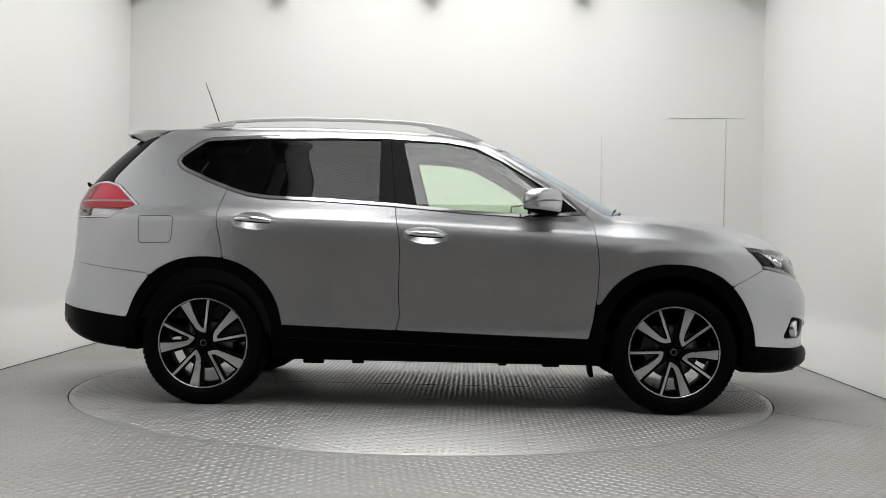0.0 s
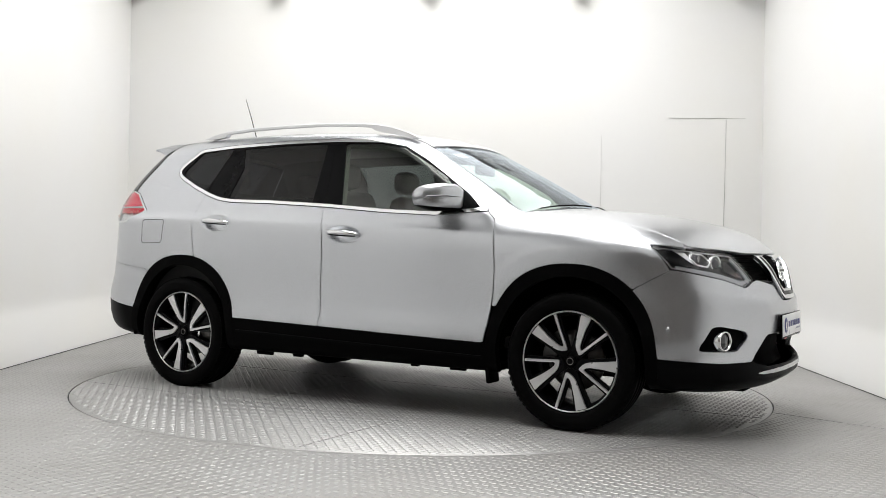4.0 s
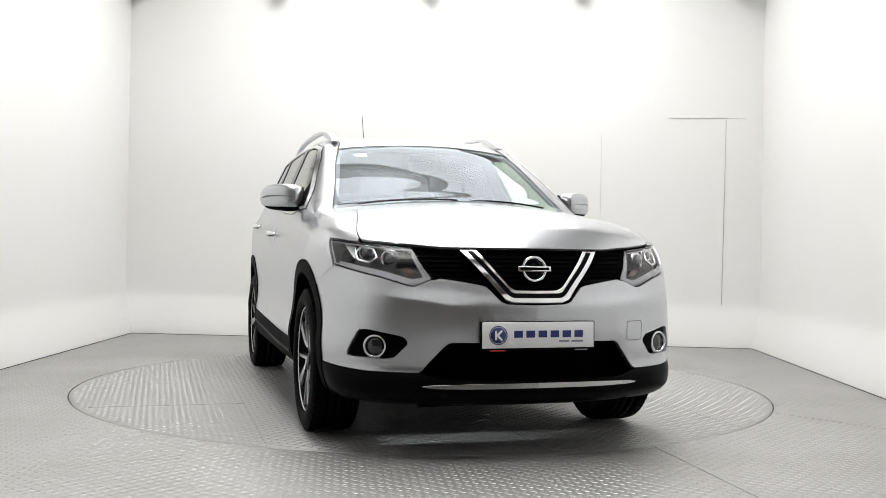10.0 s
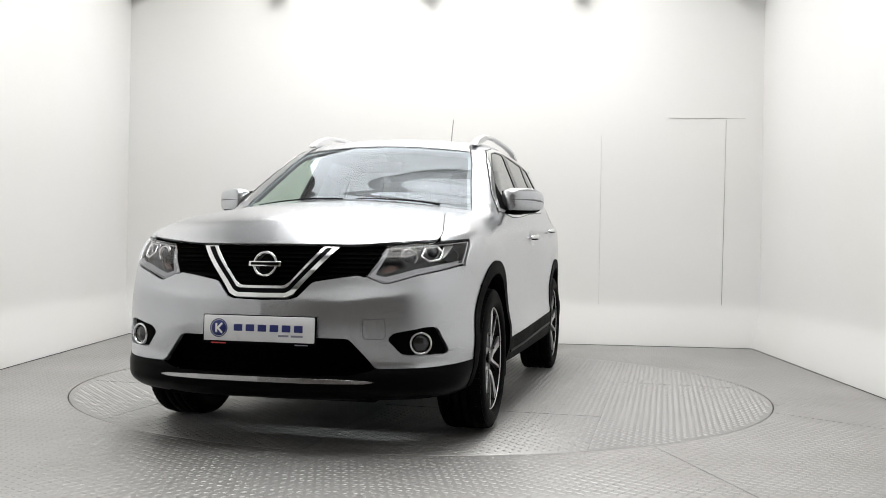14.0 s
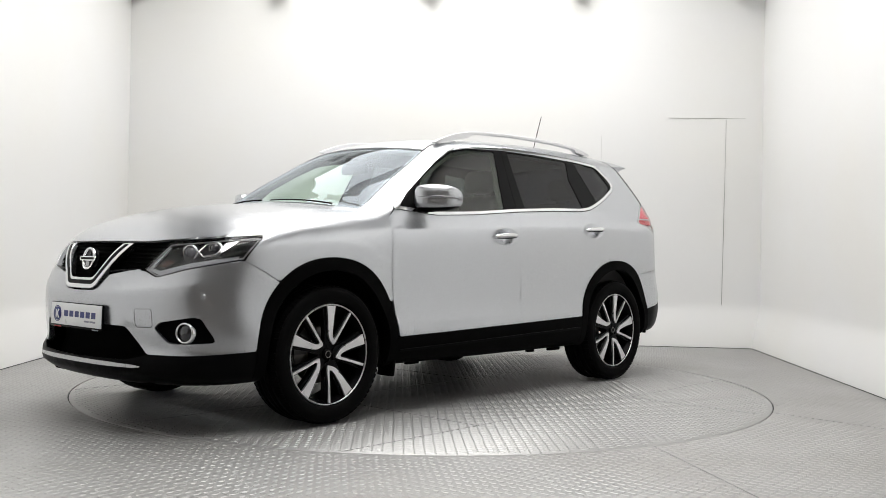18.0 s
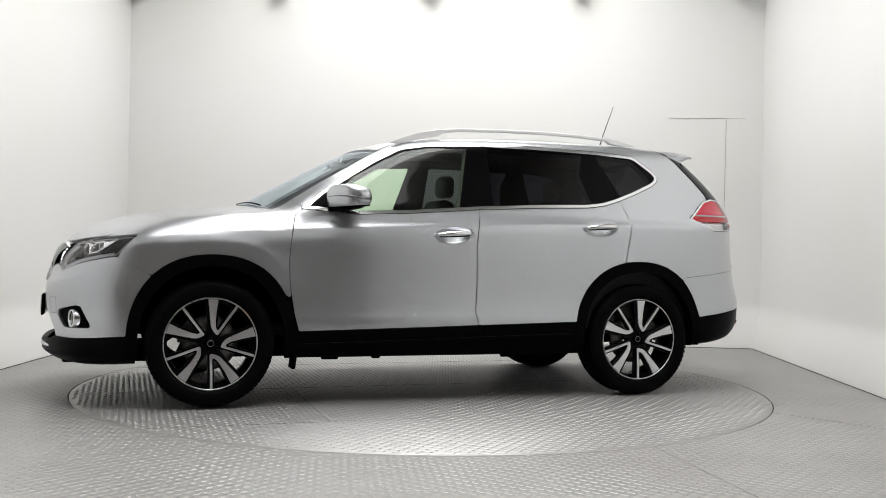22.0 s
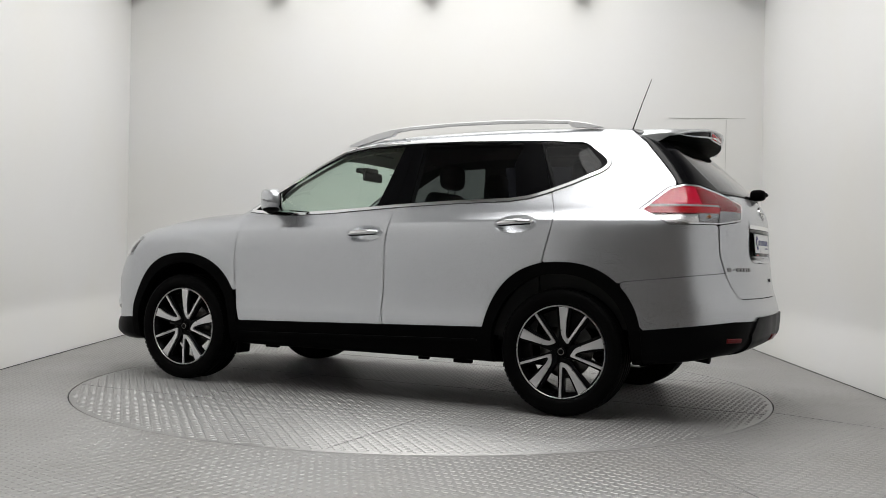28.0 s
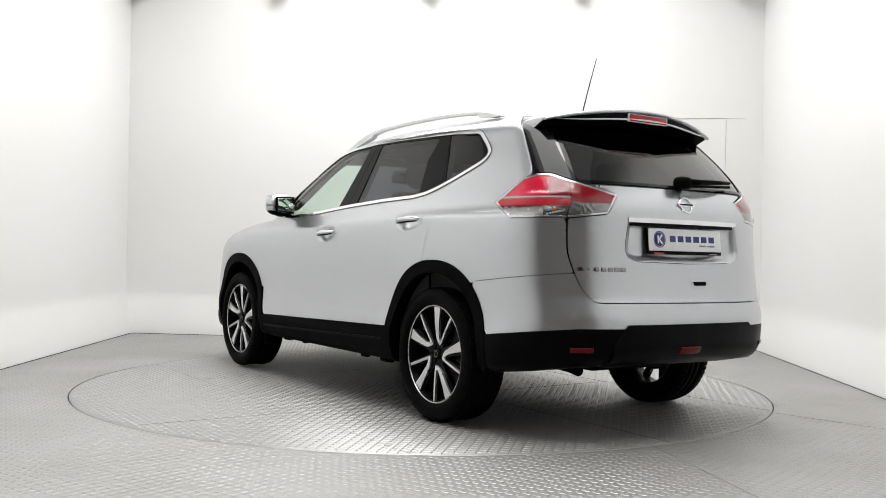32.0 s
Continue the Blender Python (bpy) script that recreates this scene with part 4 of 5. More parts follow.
V_BAND = [(-0.1, 0.681), (0.118, 0.684), (0.150, 0.698), (0.180, 0.738), (0.322, 0.903), (0.254, 0.903), (0.128, 0.752), (0.108, 0.738), (0.09, 0.734), (-0.1, 0.732)]
panel("grille_chrome_v", lambda x, y, z: np.maximum(sd_poly(y, z, V_BAND), 1.9 - x), CHROME, car, "chrome V-shaped grille surround", 0.035, 0.014, "c", fine=2)
V_LINE = [(-0.1, 0.700), (0.112, 0.702), (0.134, 0.714), (0.158, 0.744), (0.294, 0.898), (0.268, 0.899), (0.142, 0.754), (0.120, 0.728), (0.100, 0.722), (-0.1, 0.721)]
panel("grille_v_inlay", lambda x, y, z: np.maximum(sd_poly(y, z, V_LINE), 1.9 - x), GLOSS_BLACK, car, "gloss black inlay", 0.0, 0.0155, "c", fine=2)
panel("grille_bar", lambda x, y, z: np.maximum.reduce([np.abs(z - 0.775 - 0.062 * (y - 0.2)) - 0.004, y - 0.43, 0.20 - y, 1.9 - x]), GLOSS_BLACK, car, "", 0.02, -0.004, fine=2)
for zz in np.arange(0.70, 0.92, 0.022):
    panel("grille_slat", lambda x, y, z, zz=zz: np.maximum.reduce([grille_zone(x, y, z) - 0.012, np.abs(z - zz) - 0.0028, 1.9 - x]), GRILLE_MESH, car, "", 0.010, -0.026, "c", fine=2)
LIP = [(-0.1, 0.317), (0.3, 0.3165), (0.46, 0.318), (0.515, 0.324), (0.46, 0.331), (0.3, 0.336), (-0.1, 0.338)]
panel("lower_bright_strip", lambda x, y, z: np.maximum(sd_poly(y, z, LIP), 1.9 - x), mat("satin_chrome", (0.45, 0.45, 0.46), 0.25, 1.0, 0, 0.03, 60), car, "satin chrome strip under the intake", 0.02, 0.008, "c", fine=2)

# lamps: a dark bowl, the inner pieces and a clear lens
panel("headlamp_bowl", lambda x, y, z: lamp_front(x, y, z), mat("headlamp_bowl", (0.02, 0.02, 0.022), 0.3, 0.2, 0, 0.1, 50), car, "dark headlamp housing", 0.0, -0.045, fine=1)
panel("headlamp_lens", grown(lamp_front, 0.003), LENS, car, "clear headlamp lens", 0.006, -0.001, fine=1)
panel("fog_surround", lambda x, y, z: np.maximum(sd_poly(y, z, FOG) + 0.001, 1.9 - x), BLACK, car, "black fog lamp surround", 0.0, -0.018, fine=1)
panel("tail_lamp_lens", lambda x, y, z: np.maximum(lamp_rear(x, y, z) + 0.0035, (GATE_EDGE(z) + 0.0015) - y - np.where(x > -1.95, 9, 0)), LENS, car, "clear outer tail lamp lens", 0.03, 0.004, fine=1)
panel("tail_lamp_lens", lambda x, y, z: np.maximum.reduce([lamp_rear(x, y, z) + 0.0035, y - (GATE_EDGE(z) - 0.0015), x + 1.95]), LENS, car, "clear inner tail lamp lens", 0.03, 0.004, fine=1)

# ---- wheels ----
def wheel_parts():
    """Meshes of one wheel, axle along z, the outer face up; z = 0 is the rim's outer edge."""
    R, TR = 0.262, 0.357
    tyre = [(0.250, -0.205), (0.262, -0.218), (0.300, -0.226), (0.335, -0.218), (0.3495, -0.200), (0.3555, -0.170)]
    for g in (-0.150, -0.108, -0.066):
        tyre += [(TR, g - 0.008), (TR - 0.007, g - 0.004), (TR - 0.007, g + 0.004), (TR, g + 0.008)]
    tyre += [(0.3555, -0.032), (0.3495, -0.004), (0.340, 0.008), (0.325, 0.017), (0.322, 0.0165), (0.312, 0.0205), (0.309, 0.0200), (0.290, 0.021), (0.272, 0.014), (0.266, 0.006), (0.262, -0.004)]
    barrel = lathe([(0.2565, 0.004), (0.252, -0.002), (0.247, -0.020), (0.238, -0.03), (0.232, -0.10), (0.236, -0.19), (0.25, -0.205)], 72)
    ring = lathe([(0.2525, -0.013), (0.253, -0.0005), (0.2545, 0.003), (0.2575, 0.004), (0.2605, 0.002), (0.2615, -0.003), (0.2615, -0.012)], 96)
    vee = [(-0.035, 0.975), (-0.012, 0.70), (0.004, 0.44), (0.024, 0.34), (0.062, 0.265), (0.128, 0.188), (0.150, 0.182), (0.178, 0.202), (0.40, 0.505), (0.605, 0.775),
           (0.560, 0.806), (0.36, 0.54), (0.185, 0.300), (0.165, 0.288), (0.140, 0.302), (0.122, 0.345), (0.116, 0.44), (0.135, 0.68), (0.185, 0.962)]
    face = prism([(x * 0.257, y * 0.257) for x, y in vee], 0.012)
    for v in face.verts:
        r = math.hypot(v.co.x, v.co.y) / 0.249
        v.co.z += -0.004 - 0.016 * (1 - r) ** 2
    dark = bmesh.new()
    for k in range(5):
        a = math.radians(72 * k)
        pts = [(-0.11, 0.99), (-0.06, 0.5), (-0.07, 0.24), (0.02, 0.14), (0.19, 0.12), (0.25, 0.24), (0.66, 0.75), (0.53, 0.84), (0.40, 0.66), (0.17, 0.345), (0.155, 0.42), (0.20, 0.70), (0.25, 0.965)]
        one = prism([(x * 0.249, y * 0.249) for x, y in pts], 0.03)
        tmp = bpy.data.meshes.new("tmp")
        one.to_mesh(tmp)
        one.free()
        tmp.transform(Matrix.Rotation(a, 4, "Z") @ Matrix.Translation((0, 0, -0.0215)))
        dark.from_mesh(tmp)
        bpy.data.meshes.remove(tmp)
    hubdisc = lathe([(0.0, -0.026), (0.052, -0.028), (0.062, -0.034), (0.068, -0.05), (0.07, -0.075)], 40)
    dark.from_mesh(hubdisc)
    cap = lathe([(0.0, -0.012), (0.024, -0.0125), (0.029, -0.016), (0.031, -0.028)], 32)
    capring = lathe([(0.0145, -0.0122), (0.0155, -0.0105), (0.0185, -0.0105), (0.0195, -0.0128)], 32)
    disc = lathe([(0.07, -0.09), (0.09, -0.094), (0.155, -0.094), (0.157, -0.10), (0.155, -0.118), (0.08, -0.118)], 56)
    nut = lathe([(0, -0.02), (0.007, -0.021), (0.009, -0.026), (0.009, -0.034)], 6)
    cal = prism([(0.10 * math.cos(b), 0.10 * math.sin(b)) for b in np.linspace(-0.5, 0.5, 7)] + [(0.178 * math.cos(b), 0.178 * math.sin(b)) for b in np.linspace(0.5, -0.5, 7)], 0.075)
    return lathe(tyre, 96), barrel, ring, face, dark, cap, capring, disc, nut, cal


W_TYRE, W_BARREL, W_RING, W_FACE, W_DARK, W_CAP, W_CAPRING, W_DISC, W_NUT, W_CAL = wheel_parts()


def keep(name, me, material):
    if isinstance(me, bmesh.types.BMesh):
        data = bpy.data.meshes.new(name)
        me.to_mesh(data)
        me.free()
        me = data
    me.materials.append(material)
    return me


W_TYRE = keep("tyre", W_TYRE, RUBBER)
W_DARK = keep("wheel", W_DARK, ALLOY_BLACK)
W_BARREL = keep("barrel", W_BARREL, ALLOY_BLACK)
W_RING = keep("rim_edge", W_RING, MACHINED)
W_FACE = keep("spoke_face", W_FACE, MACHINED)
W_CAP = keep("centre_cap", W_CAP, GLOSS_BLACK)
W_CAPRING = keep("cap_ring", W_CAPRING, STEEL)
W_DISC = keep("brake_disc", W_DISC, STEEL)
W_NUT = keep("wheel_nut", W_NUT, STEEL)
W_CAL = keep("brake_caliper", W_CAL, mat("caliper_grey", (0.06, 0.06, 0.06), 0.5, 0.5, 0, 0.1, 40))


def tread_blocks():
    """Small shoulder blocks round the tyre."""
    v, f = [], []
    n = 72
    for side in (0, 1):
        for k in range(n):
            a, w = 2 * math.pi * (k + 0.5 * side) / n, 2 * math.pi * 0.33 / n
            z0, z1, r0, r1 = ((-0.034, 0.004, 0.3545, 0.3465) if side == 0 else (-0.168, -0.205, 0.3545, 0.3465))
            b = len(v)
            for aa in (a - w, a + w):
                for r, z in ((r0, z0), (r1, z1), (r1 + 0.005, z1), (r0 + 0.004, z0)):
                    v.append((r * math.cos(aa), r * math.sin(aa), z))
            f += [(b, b + 1, b + 2, b + 3), (b + 7, b + 6, b + 5, b + 4), (b + 3, b + 2, b + 6, b + 7), (b + 1, b, b + 4, b + 5), (b + 2, b + 1, b + 5, b + 6), (b, b + 3, b + 7, b + 4)]
    me = mesh_of("shoulder_tread", v, f)
    me.materials.append(RUBBER)
    return me


W_BLOCKS = tread_blocks()


def wheel(x, left, spin, front):
    side = Matrix(((-1, 0, 0), (0, 0, 1), (0, 1, 0))) if left else Matrix(((1, 0, 0), (0, 0, -1), (0, 1, 0)))
    m = side.to_4x4()
    m.translation = (x, 0.876 if left else -0.876, 0.357)
    body = part("wheel", W_DARK, None, car, "black and machined alloy wheel", m @ Matrix.Rotation(math.radians(spin), 4, "Z"))
    part("tyre", W_TYRE, None, body, "black rubber tyre")
    tb = part("shoulder_tread", W_BLOCKS, None, body)
    tb["kind"] = "stuff"
    part("barrel", W_BARREL, None, body)
    part("rim_edge", W_RING, None, body, "bright machined rim edge")
    for k in range(5):
        part("spoke_face", W_FACE, None, body, "bright machined spoke", Matrix.Rotation(math.radians(72 * k), 4, "Z"))
        part("wheel_nut", W_NUT, None, body, "", Matrix.Rotation(math.radians(72 * k + 20), 4, "Z") @ Matrix.Translation((0.045, 0, -0.008)))
    part("centre_cap", W_CAP, None, body)
    part("cap_ring", W_CAPRING, None, body, "small grey ring")
    part("brake_disc", W_DISC, None, body, "grey steel brake disc")
    part("brake_caliper", W_CAL, None, body, "grey brake caliper", Matrix.Rotation(math.radians((150 if front else 30) - spin), 4, "Z") @ Matrix.Translation((0, 0, -0.07)))


wheel(1.3525, True, 2, True)
wheel(-1.3525, True, 1, False)
wheel(1.3525, False, -16, True)
wheel(-1.3525, False, 30, False)

# wheel housings and the parts under the floor
for cx in (1.345, -1.348):
    v, f = [], []
    n = 28
    for k in range(n + 1):
        a = math.pi * (0.02 + 0.96 * k / n)
        for y in (0.87, 0.50):
            v.append((cx + 0.425 * math.cos(a), y, 0.36 + 0.445 * math.sin(a)))
    for k in range(n):
        f.append((2 * k, 2 * k + 1, 2 * k + 3, 2 * k + 2))
    b = len(v)
    v.append((cx, 0.50, 0.36))
    f += [(2 * k + 1, b, 2 * k + 3) for k in range(n)]
    pair("wheel_housing", mesh_of("wheel_housing", v, f, True), VOID, car, "black wheel housing liner")
for cx, z0 in ((0.868, 0.205), (-1.790, 0.315)):
    bm = box(0.025, 0.12, 0.26, cx, 0.812, z0 + 0.13, 0.008)
    for vv in bm.verts:
        vv.co.x += (0.36 - vv.co.z) * (0.12 if cx > 0 else -0.10)
    pair("mud_flap", bm, BLACK, car, "black mud flap")
under = [(1.9, 0.25, 0.0, 0.5, 1.0), (0.6, 0.262, 0.0, 1.7, 0.9), (-0.75, 0.262, 0.0, 0.9, 1.1)]
for ux, uz, uy, ul, uw in under:
    part("undertray", box(ul, uw, 0.05, ux, uy, uz, 0.012), VOID, car, "black undertray")
part("exhaust_silencer", box(0.40, 0.6, 0.10, -1.86, 0.1, 0.37, 0.04), VOID, car, "dark exhaust silencer")
part("exhaust_pipe", tube([(-1.9, 0.50, 0.35), (-2.02, 0.51, 0.345), (-2.10, 0.52, 0.335)], 0.026), VOID, car, "dark exhaust tailpipe")
for cx in (1.35, -1.35):
    part("axle", tube([(cx, -0.62, 0.36), (cx, -0.2, 0.31), (cx, 0.2, 0.31), (cx, 0.62, 0.36)], 0.04), VOID, car, "dark axle")
for jx, jl, jz in ((0.66, 0.10, 0.266), (0.38, 0.05, 0.268), (-0.46, 0.07, 0.264), (-0.72, 0.12, 0.260)):
    pair("jacking_rib", box(jl, 0.03, 0.03, jx, 0.79, jz, 0.006), VOID, car)

# ---- handles, mirrors, lamps, badges ----
for cx, cz, hosts in ((-0.072, 1.0, doors_f), (-1.068, 1.066, doors_r)):
    ob = panel("handle_recess", lambda x, y, z, cx=cx, cz=cz: dish(x, z, cx, cz) - 0.0035, PAINT, car, "hollow behind the handle", 0.0,
               lambda x, y, z, cx=cx, cz=cz: 0.0005 - 0.024 * np.clip(-dish(x, z, cx, cz) / 0.05, 0, 1) ** 0.7, fine=2)
    for o_, h_ in zip(ob, hosts):
        o_.parent = h_
    n = 15
    pts = []
    for k in range(n):
        u = k / (n - 1)
        x = cx + 0.112 - 0.224 * u
        z = cz + 0.004 + 0.055 * (cx - x)
        p, nn = on_side(x, z)
        pts.append(p + nn * (0.004 + 0.034 * math.sin(math.pi * u) ** 0.6))
    pair("handle", tube(pts, lambda u: 0.006 + 0.010 * math.sin(math.pi * min(max(u, 0.03), 0.97)) ** 0.5, 12, flat=1.0), CHROME, hosts, "chrome door handle")
    pair("handle_grip", tube([p + Vector((0, -0.004, -0.0095)) for p in pts[1:-1]], lambda u: 0.004 + 0.009 * math.sin(math.pi * min(max(u, 0.03), 0.97)) ** 0.5, 10), GLOSS_BLACK, hosts, "dark underside of the handle")

# door mirrors
def blob(cx, cy, cz, sx, sy, sz, e1=0.55, e2=0.65, nu=28, nv=40, keep_if=None):
    """A rounded box: a ball with flattened sides."""
    v, f = [], []
    pw = lambda c, e: math.copysign(abs(c) ** e, c)
    for i in range(nu + 1):
        a = -math.pi / 2 + math.pi * i / nu
        for j in range(nv):
            b = 2 * math.pi * j / nv
            v.append((cx + sx * pw(math.cos(a), e1) * pw(math.cos(b), e2), cy + sy * pw(math.cos(a), e1) * pw(math.sin(b), e2), cz + sz * pw(math.sin(a), e1)))
    for i in range(nu):
        for j in range(nv):
            q = (i * nv + j, i * nv + (j + 1) % nv, (i + 1) * nv + (j + 1) % nv, (i + 1) * nv + j)
            if keep_if is None or keep_if(*[sum(v[k][c] for k in q) / 4 for c in range(3)]):
                f.append(q)
    return mesh_of("blob", v, f, True)


SWEEP = Matrix.Translation((0.600, 0.925, 0)) @ Matrix.Rotation(math.radians(34), 4, "Z")


def swept(me):
    """Places a mirror piece, built round nothing with its length along y, swept back at its post."""
    if isinstance(me, bmesh.types.BMesh):
        data = bpy.data.meshes.new("piece")
        me.to_mesh(data)
        me.free()
        me = data
    for vv in me.vertices:
        x, y, z = vv.co
        t = max(y + 0.02, 0) / 0.13
        if x > -0.02:
            vv.co.x = x - 0.030 * t * t
        vv.co.z = z - (0.014 if z > 1.2 else -0.010) * t * t
    me.transform(SWEEP)
    return me


mirror = pair("door_mirror", swept(blob(0, 0, 1.206, 0.066, 0.136, 0.074, 0.50, 0.62, 32, 48, keep_if=lambda x, y, z: z > 1.148)), PAINT, car, "silver door mirror cap")
pair("mirror_base", swept(blob(0, 0, 1.203, 0.062, 0.130, 0.074, 0.62, 0.66, keep_if=lambda x, y, z: z < 1.168)), BLACK, mirror, "black mirror underside")
pair("mirror_arm", tube([(0.62, 0.91, 1.138), (0.645, 0.87, 1.136), (0.668, 0.83, 1.140)], lambda u: 0.026 - 0.004 * u, 12, flat=0.6), BLACK, mirror, "black mirror arm")
pair("mirror_bezel", swept(box(0.012, 0.236, 0.122, -0.062, 0, 1.204, 0.005)), BLACK, mirror, "black mirror housing edge")
pair("mirror_glass", swept(box(0.006, 0.208, 0.100, -0.0675, 0, 1.205, 0.002)), CHROME, mirror, "mirror glass")
v_, f_ = [], []
for k in range(26):
    u = k / 25
    y = -0.112 + 0.236 * u
    b = 0.066 * (1 - min(abs(y / 0.136), 1) ** (2 / 0.66)) ** (0.66 / 2)
    z = 1.214 - 0.008 * (1 - u)
    hgt = 0.0015 + 0.0055 * u
    v_ += [(b + 0.0005, y, z - hgt), (b + 0.002, y, z), (b + 0.0005, y, z + hgt), (b - 0.014, y, z + hgt), (b - 0.014, y, z - hgt)]
for k in range(25):
    for q in range(5):
        f_.append((k * 5 + q, k * 5 + (q + 1) % 5, k * 5 + 5 + (q + 1) % 5, k * 5 + 5 + q))
pair("indicator_strip", swept(mesh_of("indicator_strip", v_, f_, True)), mat("smoky_clear_lens", (0.22, 0.22, 0.23), 0.15, 0.5, 0.5, 0.1, 60), mirror, "clear indicator strip in the mirror cap")
SAIL = [(0.80, 1.146), (0.62, 1.140), (0.60, 1.30)]
panel("mirror_sail", lambda x, y, z: np.maximum(sd_poly(x, z, SAIL), 0.4 - y), BLACK, car, "black triangular mirror base", 0.01, 0.003, fine=1)

# headlamp insides
CHROME_DULL = mat("bright_reflector", (0.78, 0.79, 0.80), 0.16, 1.0, 0, 0.05, 60)
DRL = mat("white_light_guide", (0.38, 0.39, 0.41), 0.25, 0, 0.5, 0.02, 60)
AMBER = mat("amber_bulb", (0.05, 0.018, 0.012), 0.25, 0, 0.5, 0.05, 60)


def in_lamp(poly, extra=0.0):
    return lambda x, y, z: np.maximum.reduce([sd_poly(y - 0.7 * x, z, poly), lamp_front(x, y, z) + 0.008, 1.6 - x])


def lamp_spot(s, z, lift):
    """The place in the headlamp's face at s (across) and z, sunk by lift."""
    p, nn = meet((1.25, s + 0.875, z), (1, 0.7, 0))
    return p + nn * lift


def inset(poly, d):
    """An outline drawn in by d towards its middle line."""
    q = [Vector(p) for p in poly]
    turn = 1 if sum(a.x * b.y - b.x * a.y for a, b in zip(q, q[1:] + q[:1])) > 0 else -1
    out = []
    for k, p in enumerate(q):
        a, b = (p - q[k - 1]).normalized(), (q[(k + 1) % len(q)] - p).normalized()
        na, nb = Vector((-a.y, a.x)) * turn, Vector((-b.y, b.x)) * turn
        m = (na + nb).normalized()
        out.append(p + m * (d / max(m.dot(na), 0.5)))
    return out


def lamp_bar(points, lift, close=False):
    """Places along a line of (across, height) rows in the headlamp's face."""
    q = [Vector(p) for p in points]
    out = []
    for k in range(len(q) if close else len(q) - 1):
        a, b = q[k], q[(k + 1) % len(q)]
        steps = max(2, int((b - a).length / 0.02))
        out += [lamp_spot(*(a + (b - a) * (w / steps)), lift) for w in range(steps)]
    return out if close else out + [lamp_spot(*q[-1], lift)]


edge_ = inset(LAMP_FRONT, 0.010)
pair("lamp_bezel", tube(lamp_bar(edge_, -0.012, True), 0.0030, 8, True), mat("grey_bezel", (0.30, 0.30, 0.31), 0.3, 0.6, 0, 0.05, 60), car, "grey headlamp bezel")
panel("light_guide", in_lamp([(-0.50, 0.846), (-0.78, 0.803), (-0.965, 0.766), (-1.055, 0.790), (-0.955, 0.902), (-0.925, 0.905), (-1.018, 0.797), (-0.965, 0.786), (-0.78, 0.824), (-0.495, 0.862)]), DRL, car, "pale boomerang light guide along the lower edge", 0.01, -0.016, fine=2)
panel("lamp_black_wedge", in_lamp([(-0.395, 0.957), (-0.50, 0.948), (-0.605, 0.868), (-0.58, 0.850), (-0.48, 0.864)]), GLOSS_BLACK, car, "gloss black outer wedge of the headlamp", 0.01, -0.012, fine=2)
panel("lamp_silver_panel", in_lamp([(-0.507, 0.946), (-0.585, 0.936), (-0.615, 0.885), (-0.605, 0.875)]), CHROME_DULL, car, "bright inner panel of the headlamp", 0.01, -0.018, fine=2)
panel("lamp_inner_shade", in_lamp([(-0.78, 0.925), (-0.93, 0.905), (-0.985, 0.845), (-0.90, 0.828), (-0.85, 0.842), (-0.86, 0.90)]), GLOSS_BLACK, car, "dark inner shade of the headlamp", 0.01, -0.030, fine=2)
panel("indicator_bowl", in_lamp([(-0.93, 0.842), (-0.88, 0.832), (-0.94, 0.806), (-0.985, 0.810)]), AMBER, car, "amber indicator bowl", 0.0, -0.022, fine=2)
pair("projector_frame", tube(lamp_bar([(-0.742, 0.885), (-0.705, 0.925), (-0.625, 0.932), (-0.602, 0.902), (-0.63, 0.870), (-0.705, 0.860)], -0.020, True), 0.0055, 8, True), CHROME_DULL, car, "bright six-sided projector frame")
for s_, z_, r_ in ((-0.668, 0.897, 0.028), (-0.815, 0.872, 0.034)):
    x_, y_ = 1.9, 0.0
    for _ in range(40):
        p, nn = on_front(max(y_, 0.1), z_)
        y_ = 0.5 * y_ + 0.5 * (s_ + 0.7 * p.x)
    m_ = facing(p, (0.9, 0.42, 0.06), -0.045)
    lens = lathe([(0.0, 0.016), (r_ * 0.5, 0.012), (r_ * 0.85, 0.002), (r_ * 0.95, -0.01)], 32)
    lens.transform(m_)
    pair("projector_lens", lens, mat("projector_glass", (0.06, 0.06, 0.07), 0.06, 0.2, 1.0, 0.05, 60), car, "round projector lens")
    bz = lathe([(r_ * 0.92, -0.012), (r_ * 0.95, 0.004), (r_ * 1.15, 0.006), (r_ * 1.25, -0.01), (r_ * 1.3, -0.03)], 32)
    bz.transform(m_)
    pair("projector_ring", bz, CHROME_DULL, car, "bright ring round the projector")

# tail lamp insides
def in_tail(lo, hi, edge=0.009):
    return lambda x, y, z: np.maximum.reduce([lamp_rear(x, y, z) + edge, lo - z, z - hi, x + 1.6])


PINK = mat("clear_red_lens", (0.58, 0.008, 0.04), 0.10, 0, 0.2, 0.06, 40)
def half(region, outer):
    if outer:
        return lambda x, y, z: np.maximum(region(x, y, z), (GATE_EDGE(z) + 0.002) - y - np.where(x > -1.95, 9, 0))
    return lambda x, y, z: np.maximum.reduce([region(x, y, z), y - (GATE_EDGE(z) - 0.002), x + 1.95])


